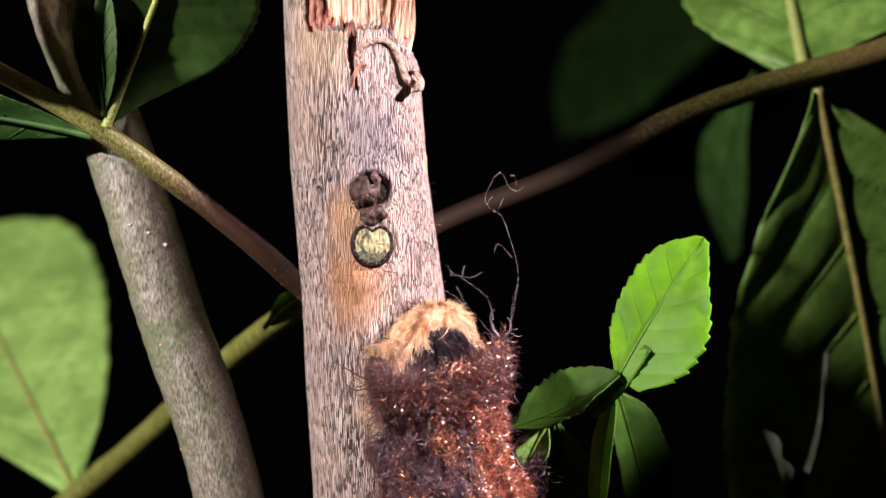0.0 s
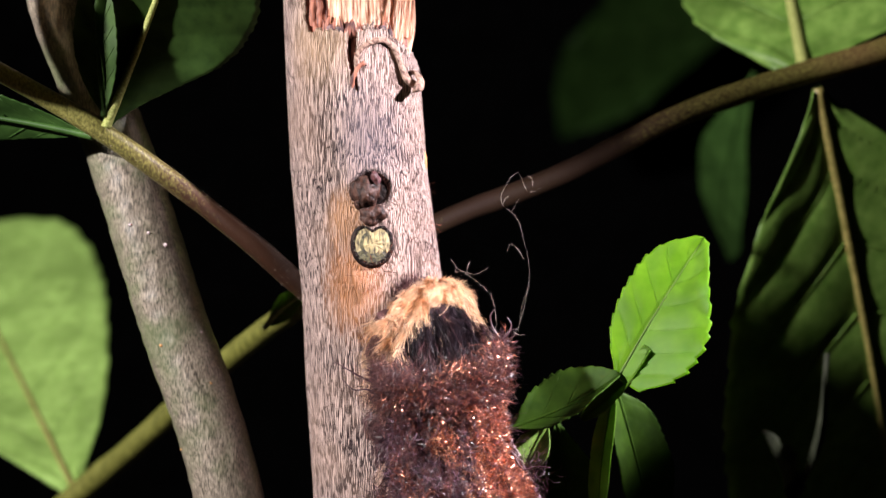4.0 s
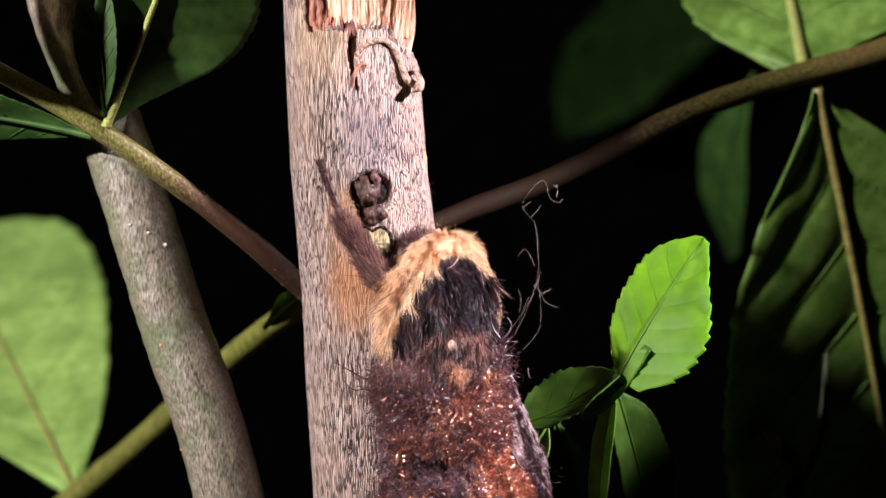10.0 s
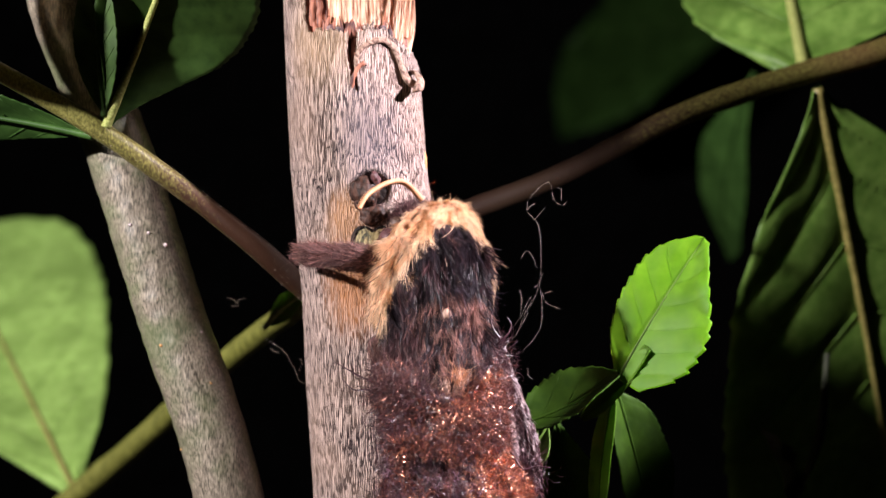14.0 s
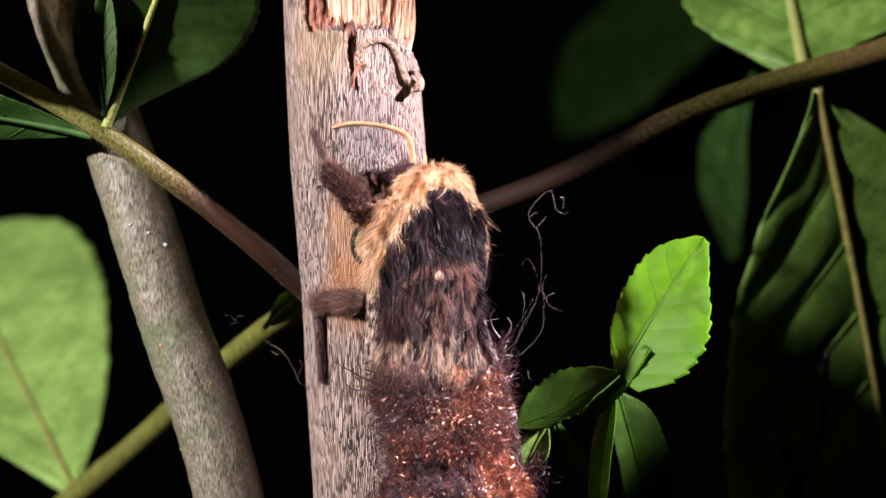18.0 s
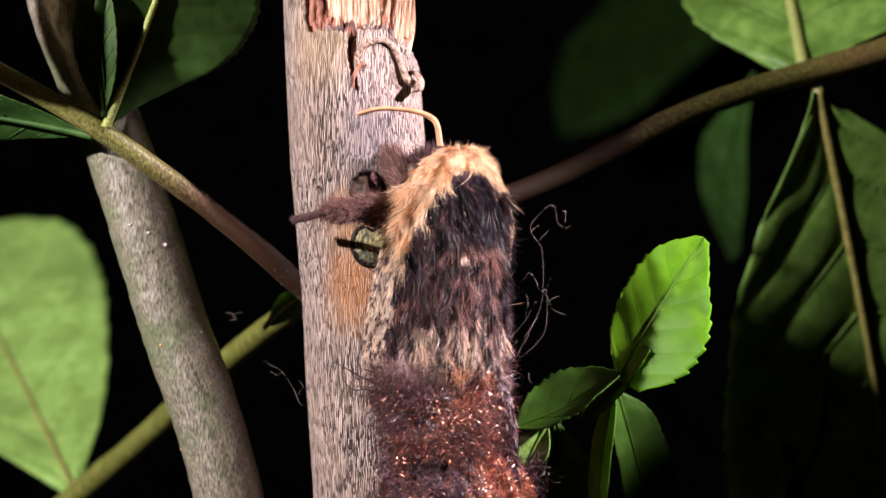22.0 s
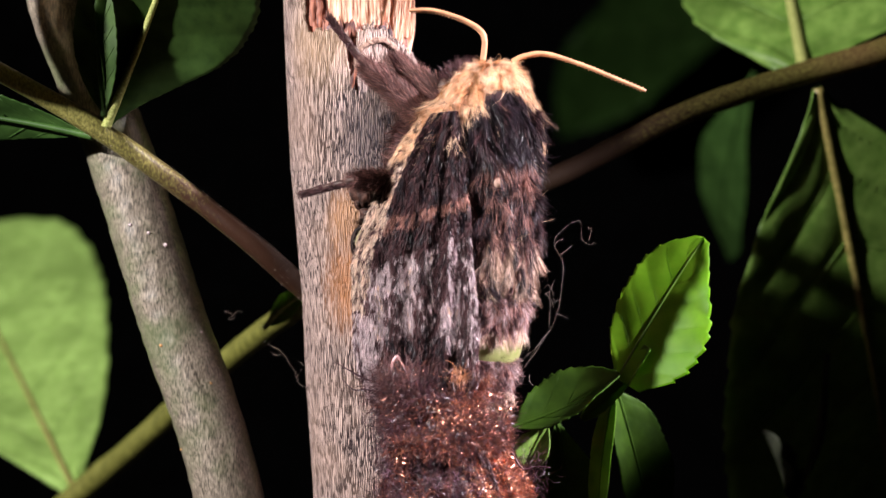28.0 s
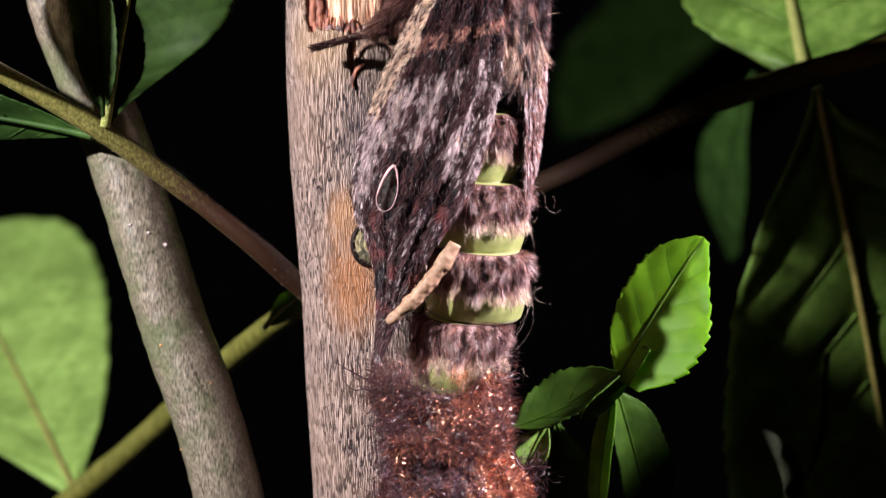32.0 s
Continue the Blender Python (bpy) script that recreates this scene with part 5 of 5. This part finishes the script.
def feeler(name, line, label):
    """A thin curved feeler with close side teeth."""
    p = spline([L3(*q) for q in line], 90)
    pieces = [tube(p, KM * np.linspace(5.4, 3.0, 90), 10)]
    d = unit(np.gradient(p, axis=0))
    for k in range(6, 88, 2):
        for sgn in (-1, 1):
            out = unit(np.cross(d[k], (0, 1, 0))) * sgn
            s = np.linspace(0, 1, 4)[:, None]
            q = p[k] + (out * 0.7 + np.array((0, 0.5, 0)) + d[k] * 0.5) * s * KM * 8
            pieces.append(tube(q, KM * np.array([1.5, 1.3, 1.0, 0.6]), 5))
    return part(name, mesh_of(name, *joined(pieces), M_ANTENNA), moth, label)


LEG, FOOT = 150, 112
leg_up, foot_up = leg("foreleg", LEG, 27, FOOT, "dark brown furry leg held up")
leg_fore, foot_fore = leg("foreleg", LEG, 24, FOOT, "dark brown furry foreleg feeling over the bark")
leg_mid, foot_mid = leg("middle_leg", LEG, 19, FOOT, "dark brown furry middle leg")
leg_hind, foot_hind = leg("hind_leg", LEG - 40, 20, FOOT + 30, "dark brown furry hind leg", 9)
feeler_near = feeler("antenna", [(0, 0), (-2, -36), (-14, -54), (-48, -68), (-100, -76), (-142, -70)], "tan curved antenna")
feeler_far = feeler("antenna", [(0, 0), (22, -10), (60, -14), (120, 4), (180, 28), (238, 52)], "tan antenna with fine side teeth")


# ---- what moves ----
# seconds, then the top of the head in plan units, then its lean in degrees
HEAD = [(0, 778, 533, 0), (1, 780, 520, 0), (2, 776, 493, 0), (3, 775, 492, 0), (3.5, 778, 492, 0), (5.5, 780, 490, 0), (6, 785, 476, 0), (6.5, 785, 425, 0), (7, 786, 392, 0), (8, 786, 386, 0), (9, 786, 381, 0),
        (9.5, 782, 394, 0), (10, 796, 408, 0), (10.5, 794, 377, 0), (11, 776, 337, 0), (11.5, 770, 343, 0), (12, 771, 350, 0), (12.5, 774, 354, 0), (13, 780, 350, 0), (13.5, 784, 359, 0), (14, 787, 354, 0),
        (14.5, 778, 327, 0), (16.5, 778, 330, 0), (17, 781, 329, 0), (17.5, 790, 316, 0), (18, 774, 288, 0), (18.5, 775, 283, 0), (19, 778, 285, 0), (19.5, 776, 294, 0), (20, 788, 299, 0), (20.5, 790, 290, 0),
        (21, 801, 272, 0), (21.5, 812, 259, 0), (22, 818, 258, 0), (22.5, 824, 263, 0), (23, 832, 275, 0), (23.5, 838, 263, 0), (24, 834, 213, 0), (24.5, 830, 205, 0), (25, 834, 203, 0), (25.5, 848, 222, 0),
        (27.5, 866, 141, 0), (28, 875, 108, 0), (28.5, 876, 84, 0), (29, 882, 72, 0), (29.5, 870, 19, 0), (30, 858, -118, 0), (30.5, 850, -126, 0), (31, 856, -198, 0), (31.5, 858, -206, 0), (32, 884, -258, 0)]


def head_at(t):
    h = np.array(HEAD, float)
    return [np.interp(t, h[:, 0], h[:, k]) for k in (1, 2, 3)]


def reach(start, end, length, toward):
    """The pose at start whose +x points at end; what is too near is met by pointing away from (toward=1) or at the lens (-1)."""
    d = np.array(end, float) - np.array(start, float)
    flat = math.hypot(d[0], d[2])
    span = length * KM
    deep = toward * math.sqrt(max(span ** 2 - min(flat, span) ** 2, 0)) if flat < span else 0.0
    k = min(1.0, span / max(flat, 1e-9))
    x = Vector((d[0] * k, deep, d[2] * k)).normalized()
    y = Vector((0, 1, 0)) if abs(x.y) < 0.95 else Vector((0, 0, 1))
    z = x.cross(y).normalized()
    y = z.cross(x)
    m = Matrix((x, y, z)).transposed().to_4x4()
    return Matrix.Translation(tuple(start)) @ m, np.array(start) + np.array(x) * span


def depth_at(t):
    """How far the moth stands behind the plane of the stem: it comes forward as it climbs out."""
    return np.interp(t, [0, 9, 20, 28], [0.0, -0.0014, -0.0028, MOTH_Y])


def key_leg(lg, ft, hip, rows, lift, length=LEG, foot=FOOT, turn=99):
    """rows: seconds, knee u and v, toe u and v in the plan, as seen; hip in the moth's space."""
    r = np.array(rows, float)
    times = sorted(set(r[:, 0]) | {h[0] for h in HEAD})
    leg_rows, foot_rows = [], []
    for t in times:
        hx, hy, _ = head_at(t)
        kx, ky, tx, ty = (np.interp(t, r[:, 0], r[:, i]) for i in range(1, 5))
        near = (np.interp(t, [0, 20, 28], [-0.0036, -0.0036, MOTH_Y]) - depth_at(t)) / KM
        joint = (hip[0], hip[1], hip[2] + near)
        m, knee = reach(L3(*joint), L3(kx - hx, ky - hy, joint[2]), length, lift[0] if t < turn else -lift[0])
        f, _ = reach(knee, L3(tx - hx, ty - hy, near), foot, lift[1])
        leg_rows.append((t, m))
        foot_rows.append((t, m.inverted() @ f))
    walk(lg, leg_rows)
    walk(ft, foot_rows)


def local(origin, ry=0, rz=0, rx=0):
    return Matrix.Translation(tuple(L3(*origin))) @ pose(0, 0, 0, rx, ry, rz)


def motions():
    walk(moth, [(t, Matrix.Translation(tuple(P(x, y, depth_at(t)))) @ pose(0, 0, 0, 0, a, 0)) for t, x, y, a in HEAD])
    # the three lengths of the near forewing: lean of each, in degrees
    bends = [(0, -24, -30, -30, 52), (6, -24, -30, -30, 52), (7, -24, -28, -26, 48), (9, -24, -26, -24, 46), (14, -23, -23, -20, 44), (18, -19, -19, -14, 35), (20, -17, -20, -24, 32), (21, -15, -20, -26, 30), (23, -6, -20, -36, 20), (24, -4, -19, -38, 15), (25, -3, -17, -38, 9),
             (27.5, 0, -6, -34, 0), (28, 0, -5, -32, 0), (29, 4, 2, -20, 0), (29.5, 2, 2, 0, 8), (30, 12, 12, -18, 57), (30.5, 14, 14, -18, 28), (31, 10, 24, -8, 80), (31.5, 9, 20, -6, 78), (32, 5, 15, 12, 66)]
    a_rows, b_rows, c_rows = [], [], []
    for t, a, b, c, tuck in bends:
        yaw = np.interp(t, [0, 14, 19, 23, 27, 30], [40, 36, 18, 8, 3, 0])
        drop = np.interp(t, [29.5, 30, 31, 31.5, 32], [0, 24, 42, 42, 58])
        ma = local((HINGE_A[0] + tuck, HINGE_A[1] + drop, HINGE_A[2]), a, yaw)
        step = Matrix.Translation(tuple(L3(*HINGE_B) - L3(*HINGE_A)))
        mb = ma @ step @ pose(0, 0, 0, 0, b - a, 0)
        step = Matrix.Translation(tuple(L3(*HINGE_C) - L3(*HINGE_B)))
        mc = mb @ step @ pose(0, 0, 0, 0, c - b, 0)
        a_rows.append((t, ma)), b_rows.append((t, mb)), c_rows.append((t, mc))
    walk(wing_a, a_rows), walk(wing_b, b_rows), walk(wing_c, c_rows)
    walk(wing_r, [(0, local(HINGE_R, 6)), (20, local(HINGE_R, 7)), (28, local(HINGE_R, 7)), (29.5, local(HINGE_R, 4)), (30.5, local(HINGE_R, 1)), (32, local(HINGE_R, 1))])
    middle = (-20, 150, 0)
    tilt = [(0, -12), (6, -12), (7, -12), (9, -11), (13, -11), (19, -10), (23, -6), (28, 0), (32, 0)]
    walk(thorax, [(t, local(middle, 0, 0, a) @ Matrix.Translation(tuple(-L3(*middle)))) for t, a in tilt])
    walk(chest, [(t, pose(x * KM, 40 * KM, 0)) for t, x in ((0, 90), (13, 80), (16.5, 62), (19, 40), (22, 18), (25, 8), (28, 0), (32, 0))])
    # the rings draw out of one another as the body lengthens: place of the first bare band and the step between bands
    stretch = [(0, 400, 80, 0, 0, 0), (20, 400, 80, -8, -10, -10), (25, 396, 90, -20, -50, -60), (28, 394, 106, -14, -60, -100), (29, 446, 84, -14, -60, -105), (29.5, 486, 110, -5, -55, -95), (30, 502, 126, 10, -42, -85),
               (30.5, 469, 124, -8, -44, -85), (31, 533, 124, -14, -46, -90), (31.5, 518, 124, -20, -50, -95), (32, 550, 121, -42, -42, -105)]
    for k, ring in enumerate(RINGS):
        walk(ring, [(t, local((np.interp(k, [0, 2, 4, 7], [o0, o2, o4, o4]), first + k * step - 20, 0), 5, 0, 11)) for t, first, step, o0, o2, o4 in stretch])
    # foot of the rolled margin and the way it leans, as the hindwing comes free
    walk(margin, [(t, local((u, v, y), lean, 0, 8)) for t, u, v, y, lean in ((0, -40, 560, 0, 0), (28, -60, 600, 0, 0), (29.5, -160, 840, -10, 18), (30, -192, 838, -70, 22), (30.5, -206, 812, -100, 24), (31, -212, 802, -112, 31),
                                                                             (31.5, -220, 808, -112, 34), (32, -194, 824, -112, 38))])
    key_leg(leg_fore, foot_fore, (-112, 108, 10),
            [(0, 690, 720, 700, 800), (4, 690, 720, 700, 790), (5.5, 642, 600, 640, 560), (6, 650, 610, 640, 560), (6.5, 600, 400, 570, 300), (7, 589, 366, 556, 266), (10.5, 590, 368, 556, 266), (11, 592, 366, 561, 266),
             (11.5, 528, 392, 400, 270), (12, 538, 351, 425, 246), (12.5, 510, 385, 505, 372), (13, 525, 385, 505, 400), (13.5, 512, 410, 505, 400), (14, 540, 450, 513, 457), (14.5, 540, 330, 513, 330),
             (16.5, 515, 390, 510, 400), (17, 525, 410, 510, 415), (17.5, 525, 410, 513, 430), (18, 590, 310, 556, 236), (18.5, 545, 365, 520, 385), (19, 520, 285, 425, 232), (19.5, 580, 360, 520, 404),
             (20, 570, 385, 515, 400), (20.5, 610, 340, 600, 250), (21, 540, 335, 420, 335), (21.5, 590, 372, 525, 385), (22, 590, 378, 520, 390), (22.5, 590, 350, 515, 295), (23, 572, 390, 515, 360),
             (24.5, 580, 385, 515, 388), (25, 610, 270, 531, 224), (25.5, 600, 270, 520, 224), (27.5, 620, 212, 518, 189), (28, 626, 100, 560, 0), (28.5, 630, 70, 570, -10), (29, 640, 60, 600, -20),
             (29.5, 640, 20, 600, -60), (30, 660, -60, 600, -120), (32, 700, -200, 640, -290)], (-1, 1))
    key_leg(leg_up, foot_up, (-98, 66, 24),
            [(0, 690, 760, 690, 850), (14, 700, 480, 700, 560), (19, 690, 420, 700, 500), (20, 670, 330, 690, 300), (21, 656, 236, 650, 205), (23, 652, 226, 650, 200), (25, 690, 170, 660, 150), (27.5, 700, 110, 690, 90),
             (28, 686, 92, 600, 62), (28.5, 694, 62, 640, 40), (29.5, 700, 30, 650, 10), (30, 720, -80, 660, -120), (32, 740, -200, 680, -260)], (1, 1))
    key_leg(leg_mid, foot_mid, (-120, 205, 26),
            [(0, 720, 840, 700, 900), (14, 720, 640, 710, 700), (23, 720, 560, 710, 640), (24.5, 660, 430, 640, 480), (25, 610, 380, 548, 440), (25.5, 640, 460, 565, 542), (27.5, 622, 450, 567, 542), (28, 634, 322, 535, 345),
             (28.5, 640, 312, 538, 336), (29, 632, 312, 534, 337), (29.5, 622, 340, 530, 360), (30, 606, 170, 525, 187), (30.5, 612, 170, 546, 185), (31, 598, 182, 518, 216), (31.5, 600, 170, 520, 190), (32, 612, 102, 515, 92)], (1, 1), turn=24.2)
    key_leg(leg_hind, foot_hind, (-128, 246, 14),
            [(0, 720, 880, 700, 960), (14, 720, 700, 710, 780), (17, 660, 600, 650, 680), (17.5, 590, 560, 590, 690), (18, 556, 540, 565, 690), (20.5, 553, 552, 556, 690), (21, 600, 600, 640, 700), (22, 700, 600, 700, 700),
             (28, 740, 560, 730, 660), (30, 740, 380, 730, 480), (32, 760, 200, 760, 300)], (1, -1), LEG - 40, FOOT + 30)
    near = (-22, 0, 20)
    walk(feeler_near, [(0, local(near, -20, 0, -150)), (11, local(near, -20, 0, -140)), (12, local(near, -62, 0, -40)), (12.5, local((-66, 8, 0), -66, 0, 10)), (13, local((-64, 4, 0), -58, 0, 10)), (13.5, local((-60, 4, 0), -38, 20, 5)),
                       (14, local((-40, 0, 0), -30, 60, -30)), (14.5, local((-36, 0, 6), 2, 50, 0)), (16.5, local((-42, 0, 10), -2)), (17.5, local((-40, 0, 10), -4)), (19, local((-56, 0, 10), 0)), (21, local((-44, 0, 10), -4)),
                       (23, local((-38, 0, 10), -10)), (24, local((-38, 0, 10), -18)), (25, local((-36, 0, 14), -10)), (27.5, local((-24, 0, 14), -4)), (28, local((-20, -2, 14), 8)), (32, local((-20, -2, 14), 8))])
    far = (32, 0, 16)
    walk(feeler_far, [(0, local((14, 50, 30), 10, 85, 0)), (24, local((14, 50, 30), 10, 85, 0)), (25, local((40, 14, 0), 40, 50, 0)), (25.5, local((50, 20, -40), 64, 0, 10)), (27.5, local(far, 0)), (28, local(far, 0)), (32, local(far, -3))])
    # the serrated leaf is pushed over near the end
    base = Vector(TURNING_LEAF.location)
    still = Matrix.Translation(base)
    walk(TURNING_LEAF, [(0, still), (30.4, still), (30.9, still @ pose(0, 0, 0, 0, -6, -14)), (31.5, still @ pose(0, 0, 0, 0, -8, -18)), (32, still @ pose(0, 0, 0, 0, -10, -22))])
    # the veil is pushed down over the front of the cocoon
    hung = Matrix.Translation(Vector(VEIL.location))
    walk(VEIL, [(0, hung), (6.1, hung), (6.5, hung @ pose(0.0002, -0.0008, -0.0030)), (7, hung @ pose(0.0002, -0.0006, -0.0056)), (32, hung @ pose(0.0002, -0.0005, -0.0060))])
    side = Matrix.Translation(Vector(UNSEEN_SHADE_LEAF.location))
    walk(UNSEEN_SHADE_LEAF, [(0, side), (30.4, side), (30.9, side @ pose(0.0012, 0, 0.001)), (32, side @ pose(0.0015, 0, 0.001))])
    # loose threads drift as the moth pushes past
    def drift(ob, rows, pivot, d):
        walk(ob, [(t, Matrix.Translation(tuple(P(pivot[0] + x, pivot[1] + y, d))) @ pose(0, 0, 0, 0, a, 0)) for t, x, y, a in rows])
    drift(LONG_THREAD, [(0, 0, 0, 0), (2, 8, 0, 2), (3.5, 14, 0, 3), (6, 10, 0, 6), (7, 8, 0, 13), (9, 4, 4, 14), (13, 6, 6, 15), (19, 2, 26, 17), (23, 8, 50, 17), (28, 18, 60, 24), (30, 10, 60, 20), (32, 0, 24, 14)], (888, 606), -0.001)
    drift(SHORT_THREAD, [(0, 0, 0, 0), (6, 10, -6, 8), (7, 30, 20, 45), (13, 30, 20, 52), (28, 36, 26, 58), (32, 20, 20, 48)], (860, 610), -0.001)
    drift(SIDE_THREAD, [(0, 110, 0, 0), (6, 110, 0, 0), (11, 60, 0, 0), (12, 0, -6, 0), (19, 0, 0, 0), (23, 0, 40, 0), (28, 0, 0, 0), (32, 90, 0, 0)], (545, 685), 0.009)
    drift(SPECK, [(0, 150, 0, 0), (11, 150, 0, 0), (12.5, 10, -28, 0), (19, 4, 10, 0), (23, 2, 0, 0), (28, 0, 0, 0), (32, 150, 0, 0)], (545, 640), 0.009)


motions()
